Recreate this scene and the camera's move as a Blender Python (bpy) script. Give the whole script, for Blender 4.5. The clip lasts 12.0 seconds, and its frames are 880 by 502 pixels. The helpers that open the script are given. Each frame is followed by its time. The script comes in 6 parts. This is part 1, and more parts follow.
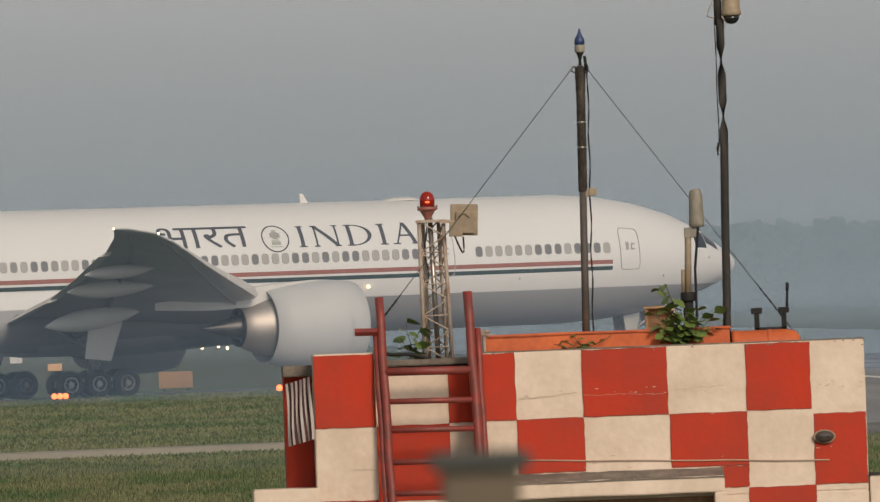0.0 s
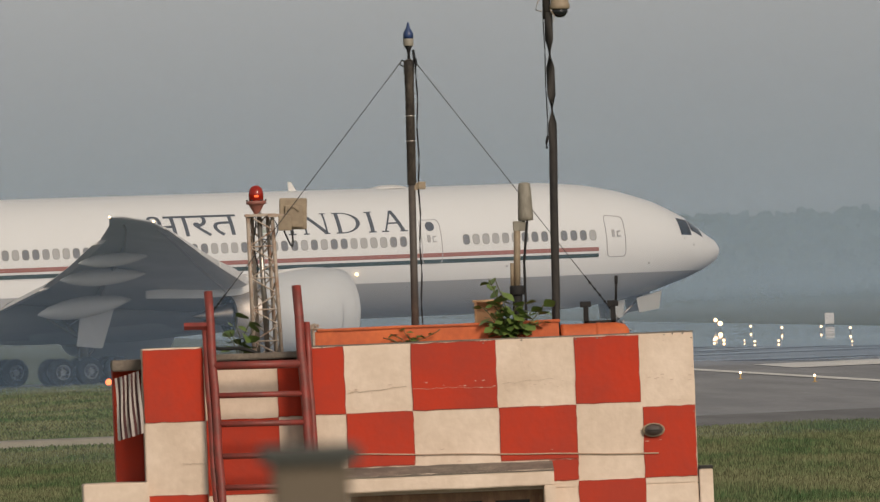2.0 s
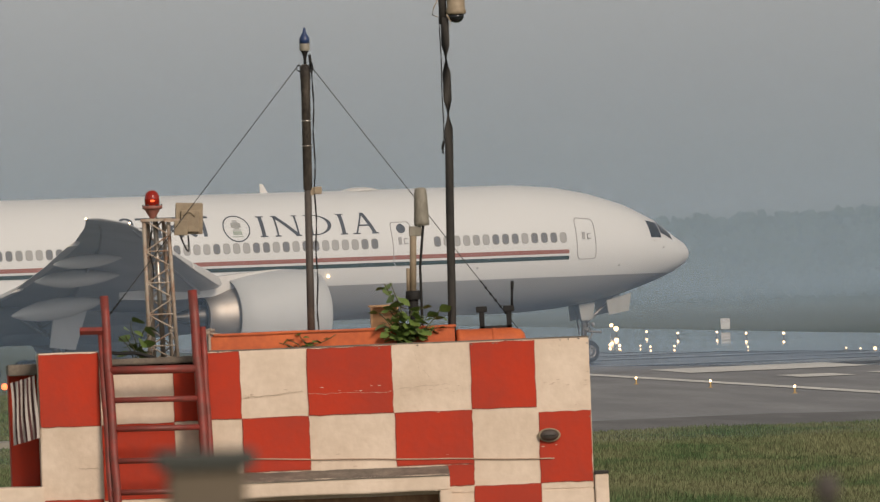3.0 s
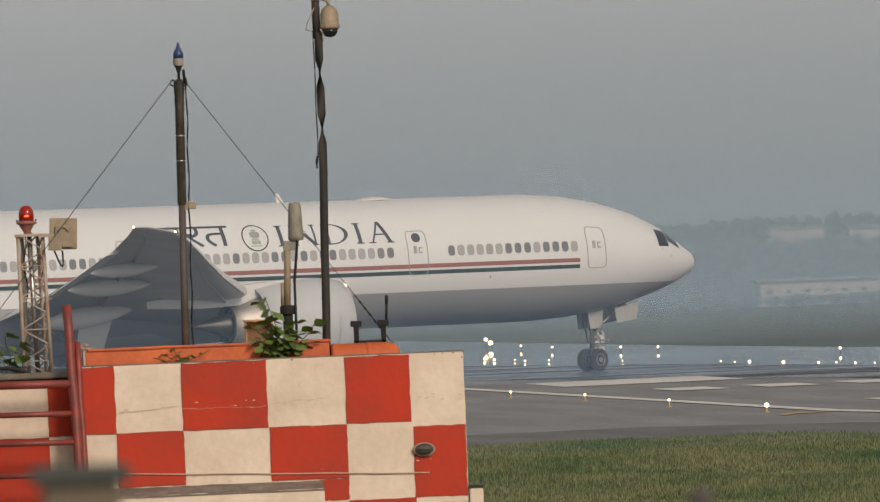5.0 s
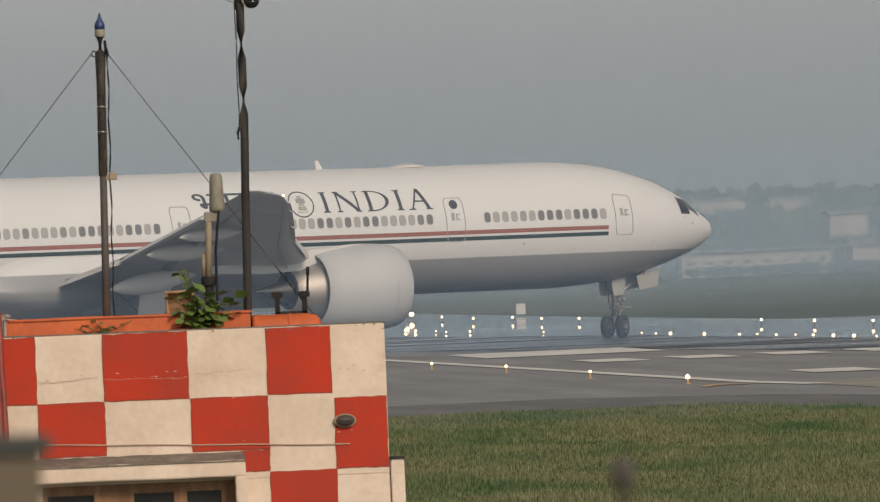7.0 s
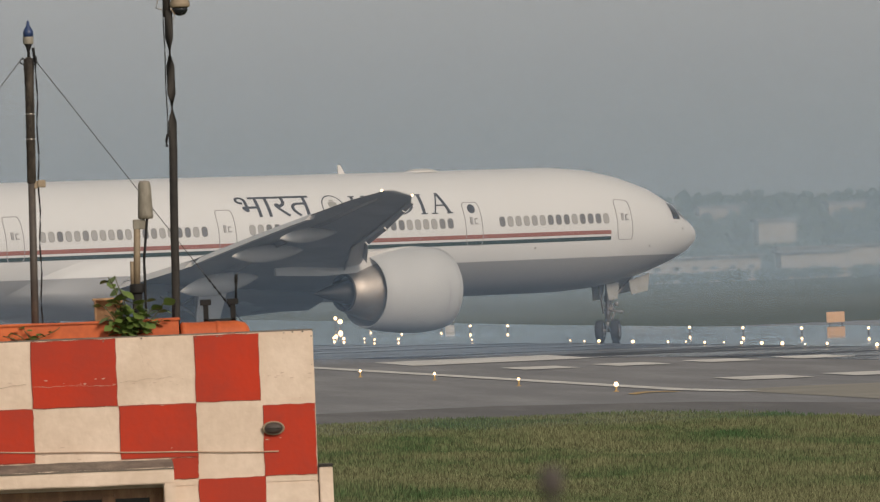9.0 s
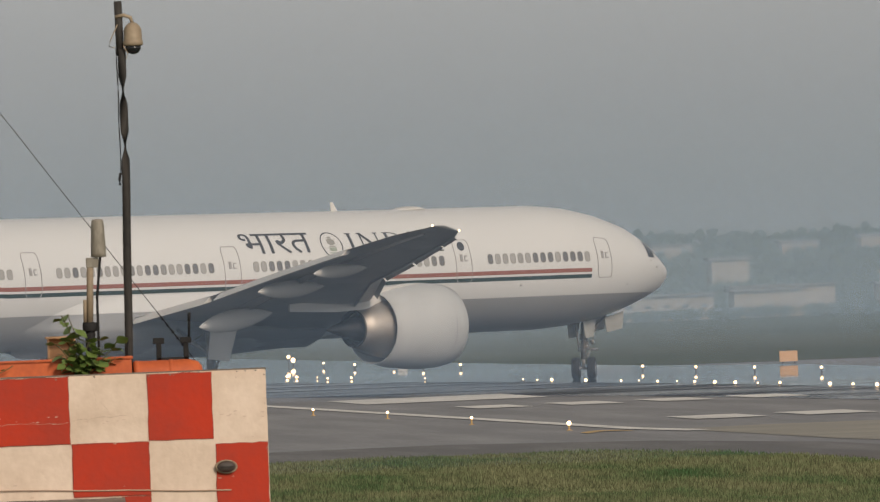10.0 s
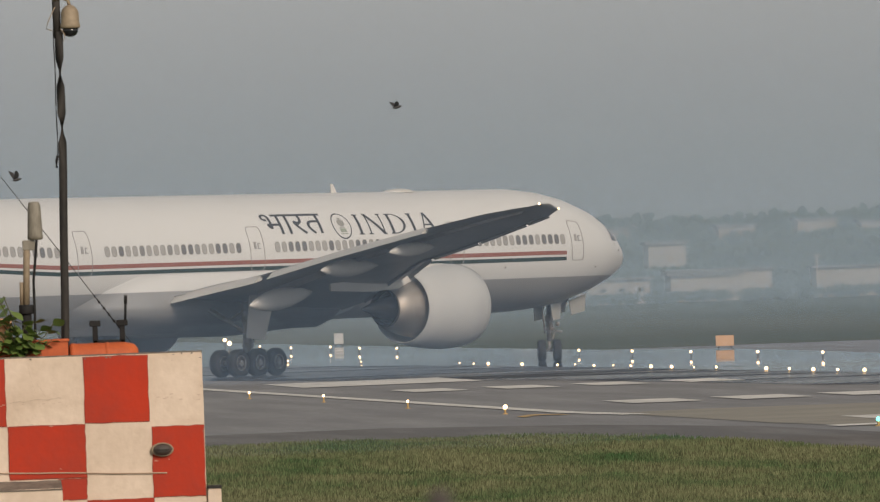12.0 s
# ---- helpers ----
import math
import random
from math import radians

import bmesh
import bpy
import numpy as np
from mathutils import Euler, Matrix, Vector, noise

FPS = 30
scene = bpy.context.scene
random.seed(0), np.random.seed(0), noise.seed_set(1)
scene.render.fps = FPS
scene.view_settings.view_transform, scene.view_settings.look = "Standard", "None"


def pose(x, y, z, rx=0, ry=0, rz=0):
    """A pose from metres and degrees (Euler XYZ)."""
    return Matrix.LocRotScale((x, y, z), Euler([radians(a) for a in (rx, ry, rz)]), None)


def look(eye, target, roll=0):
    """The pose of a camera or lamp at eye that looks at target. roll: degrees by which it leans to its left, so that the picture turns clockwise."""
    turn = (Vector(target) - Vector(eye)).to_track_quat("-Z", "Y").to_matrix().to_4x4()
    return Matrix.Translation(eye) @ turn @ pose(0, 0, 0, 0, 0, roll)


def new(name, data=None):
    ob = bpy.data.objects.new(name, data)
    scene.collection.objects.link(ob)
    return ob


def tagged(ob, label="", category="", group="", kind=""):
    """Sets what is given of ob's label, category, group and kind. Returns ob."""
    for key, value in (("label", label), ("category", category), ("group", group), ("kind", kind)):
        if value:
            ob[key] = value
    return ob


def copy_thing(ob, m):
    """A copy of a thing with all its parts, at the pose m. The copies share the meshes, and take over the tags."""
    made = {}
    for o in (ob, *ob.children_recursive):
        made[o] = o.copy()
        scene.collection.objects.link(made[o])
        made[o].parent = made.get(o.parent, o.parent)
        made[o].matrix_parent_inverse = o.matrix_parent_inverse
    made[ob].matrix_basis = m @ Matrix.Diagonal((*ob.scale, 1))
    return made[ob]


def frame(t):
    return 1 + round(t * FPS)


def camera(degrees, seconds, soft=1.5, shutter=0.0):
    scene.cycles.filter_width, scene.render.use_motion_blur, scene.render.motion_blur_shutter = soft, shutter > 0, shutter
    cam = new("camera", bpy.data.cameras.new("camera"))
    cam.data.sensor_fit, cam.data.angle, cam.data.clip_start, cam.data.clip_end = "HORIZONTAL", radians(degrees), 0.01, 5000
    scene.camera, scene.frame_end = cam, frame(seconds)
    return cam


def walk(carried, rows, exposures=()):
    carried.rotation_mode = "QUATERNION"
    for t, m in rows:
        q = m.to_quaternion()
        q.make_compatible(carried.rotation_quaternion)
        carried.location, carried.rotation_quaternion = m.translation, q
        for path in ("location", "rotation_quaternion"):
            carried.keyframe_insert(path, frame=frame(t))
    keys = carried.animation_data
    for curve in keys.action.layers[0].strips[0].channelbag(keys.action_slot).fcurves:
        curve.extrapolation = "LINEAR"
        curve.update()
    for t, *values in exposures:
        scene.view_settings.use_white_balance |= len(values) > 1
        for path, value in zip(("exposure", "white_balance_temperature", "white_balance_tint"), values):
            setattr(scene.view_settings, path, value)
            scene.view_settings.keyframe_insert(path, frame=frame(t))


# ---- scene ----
# ---- camera ----
CAM_ROWS = (
    (0, 1.9162, 0.1473, -2.219),
    (0.5, 2.2117, 0.1289, -2.192),
    (1, 2.4008, 0.1617, -2.270),
    (1.5, 2.5436, 0.1432, -2.383),
    (2, 2.6957, 0.0881, -2.319),
    (2.5, 2.9809, 0.0534, -2.405),
    (3, 3.1715, 0.0923, -2.250),
    (3.2, 3.2120, 0.1280, -2.260),
    (4.8, 3.6685, 0.1260, -2.380),
    (5, 3.7481, 0.1349, -2.391),
    (5.5, 3.9130, 0.1426, -2.339),
    (6, 4.0601, 0.0256, -2.260),
    (6.5, 4.1221, -0.0301, -2.383),
    (7, 4.1027, -0.0108, -2.320),
    (7.2, 4.0980, 0.0220, -2.320),
    (8.8, 4.3970, 0.0280, -2.305),
    (9, 4.4305, 0.0104, -2.304),
    (9.5, 4.5374, 0.0600, -2.258),
    (10, 4.6519, 0.1786, -2.245),
    (10.5, 4.7410, 0.2013, -2.141),
    (11, 4.7971, 0.0735, -2.104),
    (11.5, 4.8968, 0.0277, -2.166),
    (12, 4.9384, 0.0929, -2.082),
)
EYE = (0.0, 0.0, 4.71)
cam = camera(4.0198, 12.0, soft=1.25, shutter=0.0)

# the lens is stopped to leave near things soft
cam.data.dof.use_dof, cam.data.dof.focus_distance, cam.data.dof.aperture_fstop = True, 330.0, 26.0


def aim(yaw, pitch, roll):
    y, p = radians(yaw), radians(pitch)
    way = Vector((math.sin(y) * math.cos(p), math.cos(y) * math.cos(p), math.sin(p)))
    return look(EYE, Vector(EYE) + way * 500, roll)


walk(cam, [(t, aim(y, p, r)) for t, y, p, r in CAM_ROWS], [(0, 0.0), (12.0, 0.0)])

# ---- light: hazy low sun behind the camera's right shoulder, grey bright sky ----
SUN_EL, SUN_AZ = 27.0, 160.0
world = bpy.data.worlds.new("hazy_sky")
scene.world = world
world.use_nodes = True
wn = world.node_tree
sky = wn.nodes.new("ShaderNodeTexSky")
sky.sky_type = "NISHITA"
sky.sun_disc = False
sky.sun_elevation, sky.sun_rotation = radians(SUN_EL), radians(SUN_AZ)
sky.air_density, sky.dust_density, sky.ozone_density = 2.2, 1.5, 1.0
soft_sky = wn.nodes.new("ShaderNodeHueSaturation")
soft_sky.inputs["Saturation"].default_value = 0.03
wn.links.new(sky.outputs[0], soft_sky.inputs["Color"])
warm_sky = wn.nodes.new("ShaderNodeMix")
warm_sky.data_type, warm_sky.blend_type = "RGBA", "MULTIPLY"
warm_sky.inputs[0].default_value, warm_sky.inputs[7].default_value = 1.0, (1.025, 1.0, 0.965, 1)
wn.links.new(soft_sky.outputs[0], warm_sky.inputs[6])
wn.links.new(warm_sky.outputs[2], wn.nodes["Background"].inputs[0])
wn.nodes["Background"].inputs[1].default_value = 0.082
sun = new("sun", bpy.data.lights.new("sun", "SUN"))
sun.data.energy, sun.data.angle, sun.data.color = 2.05, radians(14), (1.0, 0.80, 0.62)
_a, _e = radians(SUN_AZ), radians(SUN_EL)
sun.matrix_world = look((math.sin(_a) * math.cos(_e) * 50, math.cos(_a) * math.cos(_e) * 50, math.sin(_e) * 50), (0, 0, 0))


# ---- materials ----
def material(name, base, rough=0.7, metal=0.0, alt=None, scale=3.0, grain=40.0, bump=0.0, amount=0.5, spec=0.5, coat=0.0, stretch=(1, 1, 1), space="Object"):
    """Principled surface whose colour wanders between base and alt at two scales, with a fine relief."""
    m = bpy.data.materials.new(name)
    m.use_nodes = True
    nt, n = m.node_tree, m.node_tree.nodes
    b = n["Principled BSDF"]
    b.inputs["Roughness"].default_value, b.inputs["Metallic"].default_value = rough, metal
    b.inputs["Specular IOR Level"].default_value, b.inputs["Coat Weight"].default_value = spec, coat
    base = (*base, 1)
    alt = (*(alt or [c * 0.8 for c in base[:3]]), 1)
    co = n.new("ShaderNodeTexCoord")
    mp = n.new("ShaderNodeMapping")
    mp.inputs["Scale"].default_value = stretch
    nt.links.new(co.outputs[space], mp.inputs["Vector"])
    t1, t2 = n.new("ShaderNodeTexNoise"), n.new("ShaderNodeTexNoise")
    for tx, sc, de in ((t1, scale, 5), (t2, grain, 3)):
        tx.inputs["Scale"].default_value, tx.inputs["Detail"].default_value = sc, de
        nt.links.new(mp.outputs[0], tx.inputs["Vector"])
    ad = n.new("ShaderNodeMath")
    ad.operation = "MULTIPLY_ADD"
    nt.links.new(t2.outputs["Fac"], ad.inputs[0])
    ad.inputs[1].default_value = 0.4
    nt.links.new(t1.outputs["Fac"], ad.inputs[2])
    rmp = n.new("ShaderNodeMapRange")
    rmp.inputs["From Min"].default_value, rmp.inputs["From Max"].default_value = 0.45, 0.95
    rmp.inputs["To Max"].default_value = amount * 2
    rmp.clamp = True
    nt.links.new(ad.outputs[0], rmp.inputs["Value"])
    mx = n.new("ShaderNodeMix")
    mx.data_type = "RGBA"
    mx.inputs[6].default_value, mx.inputs[7].default_value = base, alt
    nt.links.new(rmp.outputs[0], mx.inputs[0])
    nt.links.new(mx.outputs[2], b.inputs["Base Color"])
    if bump:
        bp = n.new("ShaderNodeBump")
        bp.inputs["Strength"].default_value, bp.inputs["Distance"].default_value = min(1, bump), 0.02
        nt.links.new(ad.outputs[0], bp.inputs["Height"])
        nt.links.new(bp.outputs[0], b.inputs["Normal"])
    return m


def glowing(name, colour, strength):
    m = bpy.data.materials.new(name)
    m.use_nodes = True
    b = m.node_tree.nodes["Principled BSDF"]
    b.inputs["Base Color"].default_value = (*colour, 1)
    b.inputs["Emission Color"].default_value = (*colour, 1)
    b.inputs["Emission Strength"].default_value = strength
    return m


def mixed_by(name, first, second, axis, edge, soft, noise_amount=0.0, noise_scale=1.0, rough=(0.4, 0.4), bump=0.0):
    """Two paints that meet along a line of the object's own space."""
    m = bpy.data.materials.new(name)
    m.use_nodes = True
    nt, n = m.node_tree, m.node_tree.nodes
    b = n["Principled BSDF"]
    co, sp = n.new("ShaderNodeTexCoord"), n.new("ShaderNodeSeparateXYZ")
    nt.links.new(co.outputs["Object"], sp.inputs[0])
    nz = n.new("ShaderNodeTexNoise")
    nz.inputs["Scale"].default_value, nz.inputs["Detail"].default_value = noise_scale, 5
    nt.links.new(co.outputs["Object"], nz.inputs["Vector"])
    mr = n.new("ShaderNodeMapRange")
    mr.inputs["From Min"].default_value, mr.inputs["From Max"].default_value = edge - soft, edge + soft
    nt.links.new(sp.outputs[axis], mr.inputs["Value"])
    mx = n.new("ShaderNodeMix")
    mx.data_type = "RGBA"
    mx.inputs[6].default_value, mx.inputs[7].default_value = (*first, 1), (*second, 1)
    nt.links.new(mr.outputs[0], mx.inputs[0])
    dirt = n.new("ShaderNodeMix")
    dirt.data_type, dirt.blend_type = "RGBA", "MULTIPLY"
    dirt.inputs[7].default_value = (0.72, 0.70, 0.67, 1)
    dm = n.new("ShaderNodeMath")
    dm.operation = "MULTIPLY"
    dm.inputs[1].default_value = noise_amount
    nt.links.new(nz.outputs["Fac"], dm.inputs[0])
    nt.links.new(dm.outputs[0], dirt.inputs[0])
    nt.links.new(mx.outputs[2], dirt.inputs[6])
    nt.links.new(dirt.outputs[2], b.inputs["Base Color"])
    b.inputs["Roughness"].default_value = rough[0]
    return m


M = {}
M["grass"] = material("grass_turf", (0.042, 0.084, 0.034), 0.9, alt=(0.092, 0.108, 0.055), scale=0.5, grain=5.0, bump=0.6, amount=0.75, spec=0.2, stretch=(0.6, 0.06, 1))
M["blade"] = material("grass_blades", (0.032, 0.078, 0.028), 0.8, alt=(0.120, 0.128, 0.068), scale=0.55, grain=6.0, amount=0.75, spec=0.15, stretch=(0.5, 0.10, 1))
_n, _l = M["blade"].node_tree.nodes, M["blade"].node_tree.links
_geo, _span, _tone = _n.new("ShaderNodeNewGeometry"), _n.new("ShaderNodeMapRange"), _n.new("ShaderNodeHueSaturation")
_span.inputs["To Min"].default_value, _span.inputs["To Max"].default_value = 0.45, 1.7
_old = _n["Principled BSDF"].inputs["Base Color"].links[0].from_socket
_l.new(_geo.outputs["Random Per Island"], _span.inputs["Value"])
_l.new(_span.outputs[0], _tone.inputs["Value"])
_l.new(_old, _tone.inputs["Color"])
_l.new(_tone.outputs[0], _n["Principled BSDF"].inputs["Base Color"])
# far turf greyed and lightened: some haze is put into its colour
M["far_grass"] = material("far_hazed_grass", (0.135, 0.142, 0.105), 0.9, alt=(0.085, 0.100, 0.065), scale=0.012, grain=0.06, stretch=(1, 0.12, 1), amount=0.9, spec=0.1)
M["asphalt"] = material("worn_asphalt", (0.275, 0.274, 0.278), 0.75, alt=(0.185, 0.184, 0.188), scale=0.5, grain=6.0, bump=0.3, amount=0.7, spec=0.3, stretch=(1, 0.06, 1))
M["asphalt_old"] = material("dark_patched_asphalt", (0.185, 0.178, 0.172), 0.8, alt=(0.115, 0.110, 0.108), scale=0.6, grain=7.0, bump=0.3, amount=0.8, spec=0.3, stretch=(1, 0.08, 1))
M["runway"] = material("sheen_asphalt", (0.050, 0.051, 0.054), 0.16, alt=(0.035, 0.036, 0.038), scale=0.05, grain=0.9, bump=0.05, amount=0.8, spec=0.5, stretch=(1, 0.12, 1))
M["concrete"] = material("pale_concrete", (0.32, 0.30, 0.25), 0.85, alt=(0.25, 0.235, 0.20), scale=0.15, grain=3.0, bump=0.2, amount=0.7, spec=0.3)
M["mark_white"] = material("worn_white_marking", (0.78, 0.76, 0.72), 0.7, alt=(0.50, 0.49, 0.46), scale=0.4, grain=4.0, amount=0.5)
M["mark_yellow"] = material("worn_yellow_marking", (0.62, 0.40, 0.12), 0.7, alt=(0.40, 0.27, 0.11), scale=0.5, grain=4.0, amount=0.7)
M["white_wall"] = material("cream_wall_paint", (0.76, 0.64, 0.535), 0.85, alt=(0.60, 0.485, 0.385), scale=1.7, grain=11.0, bump=0.8, amount=0.5, spec=0.25)
M["red_wall"] = material("red_wall_paint", (0.48, 0.036, 0.010), 0.7, alt=(0.37, 0.038, 0.018), scale=1.6, grain=12.0, bump=0.5, amount=0.6, spec=0.3)
M["red_edge"] = material("dark_red_paint_outline", (0.20, 0.030, 0.016), 0.8, alt=(0.30, 0.040, 0.018), scale=9.0, grain=40.0, amount=0.8)
M["cement"] = material("bare_cement", (0.26, 0.22, 0.18), 0.9, alt=(0.14, 0.12, 0.10), scale=4.0, grain=30.0, bump=0.5, amount=0.8)
M["hairline"] = material("faint_plaster_crack", (0.46, 0.36, 0.27), 0.9)
M["peel"] = material("rubbed_tan_plaster", (0.58, 0.45, 0.35), 0.9)
M["conduit"] = material("painted_conduit", (0.50, 0.36, 0.26), 0.7)
M["post_body"] = material("dull_brown_post", (0.15, 0.12, 0.085), 0.8)
M["roof"] = material("roof_screed", (0.20, 0.18, 0.155), 0.95, alt=(0.11, 0.10, 0.085), scale=1.5, grain=14.0, bump=0.4, amount=0.8)
M["orange"] = material("orange_drum_paint", (0.62, 0.14, 0.035), 0.65, alt=(0.46, 0.095, 0.028), scale=2.0, grain=16.0, bump=0.15, amount=0.7)
M["ladder"] = material("dark_red_ladder_paint", (0.30, 0.042, 0.032), 0.5, alt=(0.17, 0.040, 0.032), scale=6.0, grain=45.0, bump=0.3, amount=0.7)
M["rust"] = material("rusted_steel", (0.30, 0.17, 0.11), 0.7, 0.3, alt=(0.42, 0.36, 0.30), scale=5.0, grain=40.0, bump=0.3, amount=0.9)
M["pole"] = material("dark_weathered_steel", (0.020, 0.020, 0.021), 0.7, 0.0, spec=0.25, alt=(0.05, 0.046, 0.042), scale=2.0, grain=30.0, bump=0.15, amount=0.7, stretch=(1, 1, 0.4))
M["mast"] = material("flaking_black_mast_paint", (0.014, 0.013, 0.013), 0.7, 0.0, spec=0.25, alt=(0.20, 0.17, 0.14), scale=5.5, grain=26.0, bump=0.3, amount=0.25, stretch=(1.6, 1.6, 0.7))
M["mast_low"] = material("grey_brown_mast_steel", (0.12, 0.10, 0.08), 0.65, 0.0, alt=(0.07, 0.06, 0.055), scale=3.0, grain=24.0, amount=0.8)
M["plastic"] = material("aged_ivory_plastic", (0.36, 0.29, 0.20), 0.6, alt=(0.24, 0.19, 0.13), scale=3.0, grain=22.0, amount=0.7)
M["radome"] = material("weathered_grey_radome", (0.34, 0.32, 0.27), 0.6, alt=(0.20, 0.185, 0.15), scale=5.0, grain=30.0, amount=0.8, stretch=(1, 1, 0.4))
M["post_cap"] = material("dull_grey_green_cap", (0.060, 0.066, 0.060), 0.8)
M["black"] = material("black_rubber", (0.014, 0.014, 0.015), 0.7, alt=(0.028, 0.028, 0.028), scale=4, grain=30, spec=0.2)
M["wire"] = material("galvanised_wire", (0.10, 0.10, 0.10), 0.5, 0.7, alt=(0.05, 0.045, 0.04), scale=8, grain=50)
M["blue"] = material("blue_paint", (0.03, 0.06, 0.17), 0.4, alt=(0.02, 0.04, 0.11), scale=10, grain=60)
M["steel"] = material("brushed_steel", (0.42, 0.40, 0.37), 0.35, 0.9, alt=(0.25, 0.22, 0.19), scale=6, grain=40)
M["red_glass"] = glowing("red_lit_lens", (0.26, 0.014, 0.007), 0.06)
M["red_glass"].node_tree.nodes["Principled BSDF"].inputs["Roughness"].default_value = 0.15
M["red_core"] = glowing("red_lamp_core", (1.0, 0.14, 0.04), 1.1)
M["leaf"] = material("green_leaf", (0.070, 0.135, 0.030), 0.5, alt=(0.13, 0.19, 0.045), scale=8, grain=40, amount=0.9)
M["stem"] = material("green_stem", (0.10, 0.10, 0.04), 0.7)
M["wood"] = material("varnished_wood_frame", (0.34, 0.17, 0.07), 0.5, alt=(0.20, 0.09, 0.035), scale=3, grain=30, amount=0.8, stretch=(3, 3, 0.4))
M["glass"] = material("dark_window_glass", (0.02, 0.022, 0.024), 0.06, alt=(0.03, 0.03, 0.03))
M["cloth_white"] = material("dusty_white_cloth", (0.52, 0.48, 0.45), 0.95, alt=(0.38, 0.34, 0.32), scale=5, grain=60, bump=0.3)
M["cloth_dark"] = material("maroon_cloth_stripe", (0.10, 0.034, 0.036), 0.95, alt=(0.045, 0.022, 0.024), scale=5, grain=60, bump=0.3)
M["sign"] = material("orange_sign_panel", (0.62, 0.38, 0.20), 0.6, alt=(0.52, 0.31, 0.16))
M["sign_back"] = material("white_sign_panel", (0.62, 0.60, 0.56), 0.6)
M["lamp_glow"] = glowing("warm_lamp_glow", (1.0, 0.66, 0.34), 6.0)
M["lamp_amber"] = glowing("amber_lamp_glow", (1.0, 0.16, 0.04), 3.2)
M["lamp_green"] = glowing("green_lamp_glow", (0.10, 0.9, 0.65), 5.0)
# aircraft
M["skin"] = mixed_by("white_fuselage_over_grey_belly", (0.29, 0.295, 0.30), (0.64, 0.65, 0.65), "Z", 4.22, 0.015, 0.22, 0.5, (0.32, 0.3))
M["wing_grey"] = material("pale_grey_wing_paint", (0.46, 0.465, 0.47), 0.45, alt=(0.36, 0.365, 0.37), scale=0.35, grain=4.0, amount=0.6)
M["white_paint"] = material("white_aircraft_paint", (0.62, 0.605, 0.58), 0.4, alt=(0.52, 0.51, 0.49), scale=0.5, grain=5, amount=0.4)
M["nacelle"] = material("white_nacelle_paint", (0.49, 0.50, 0.50), 0.55, spec=0.3, alt=(0.44, 0.45, 0.45), scale=0.4, grain=5, amount=0.5)
M["bare_metal"] = material("bare_nozzle_metal", (0.52, 0.49, 0.45), 0.56, 0.95, alt=(0.42, 0.38, 0.34), scale=1.2, grain=12, amount=0.8)
M["dark_metal"] = material("heat_dark_metal", (0.10, 0.095, 0.09), 0.45, 0.8, alt=(0.05, 0.045, 0.04), scale=2, grain=14)
M["livery_red"] = material("brick_red_livery", (0.31, 0.12, 0.092), 0.4, alt=(0.26, 0.10, 0.08))
M["livery_green"] = material("dark_green_livery", (0.030, 0.055, 0.050), 0.4, alt=(0.022, 0.04, 0.036))
M["livery_text"] = material("slate_grey_lettering", (0.065, 0.072, 0.085), 0.4, alt=(0.05, 0.055, 0.065))
M["emblem"] = material("grey_emblem_paint", (0.33, 0.33, 0.31), 0.5)
M["emblem_green"] = material("pale_green_emblem_paint", (0.36, 0.41, 0.35), 0.5)
M["seam"] = material("grey_door_seam", (0.36, 0.355, 0.35), 0.5)
M["tyre"] = material("black_tyre_rubber", (0.018, 0.018, 0.020), 0.8, alt=(0.03, 0.03, 0.03), scale=4, grain=30)
M["hub"] = material("grey_wheel_hub", (0.34, 0.33, 0.32), 0.45, 0.5, alt=(0.2, 0.19, 0.18), scale=5, grain=30)
M["strut"] = material("grey_gear_strut", (0.38, 0.37, 0.36), 0.4, 0.4, alt=(0.22, 0.20, 0.18), scale=4, grain=20, amount=0.7)
M["cockpit_glass"] = material("dark_cockpit_glass", (0.018, 0.020, 0.023), 0.05)
# distance
M["far_leaf"] = material("distant_tree_foliage", (0.045, 0.062, 0.036), 0.9, alt=(0.070, 0.085, 0.05), scale=0.06, grain=0.5, amount=0.9, spec=0.1)
M["far_wall"] = material("distant_cream_walls", (0.44, 0.37, 0.30), 0.9, alt=(0.34, 0.29, 0.24), scale=0.05, grain=0.4, amount=0.7)
M["far_roof"] = material("distant_grey_roof", (0.22, 0.21, 0.20), 0.9)
M["hill"] = material("distant_scrub_hill", (0.07, 0.085, 0.055), 0.95, alt=(0.10, 0.105, 0.07), scale=0.01, grain=0.1, amount=0.9, spec=0.1)


def window_material():
    """Cabin window: some blinds down (pale), some open (dark)."""
    m = bpy.data.materials.new("cabin_window_pane")
    m.use_nodes = True
    nt, n = m.node_tree, m.node_tree.nodes
    b = n["Principled BSDF"]
    info, ramp = n.new("ShaderNodeObjectInfo"), n.new("ShaderNodeValToRGB")
    ramp.color_ramp.elements[0].color, ramp.color_ramp.elements[1].color = (0.16, 0.16, 0.165, 1), (0.36, 0.355, 0.34, 1)
    ramp.color_ramp.elements[0].position, ramp.color_ramp.elements[1].position = 0.22, 0.42
    nt.links.new(info.outputs["Random"], ramp.inputs[0])
    nt.links.new(ramp.outputs[0], b.inputs["Base Color"])
    b.inputs["Roughness"].default_value = 0.12
    return m


M["cabin_pane"] = window_material()


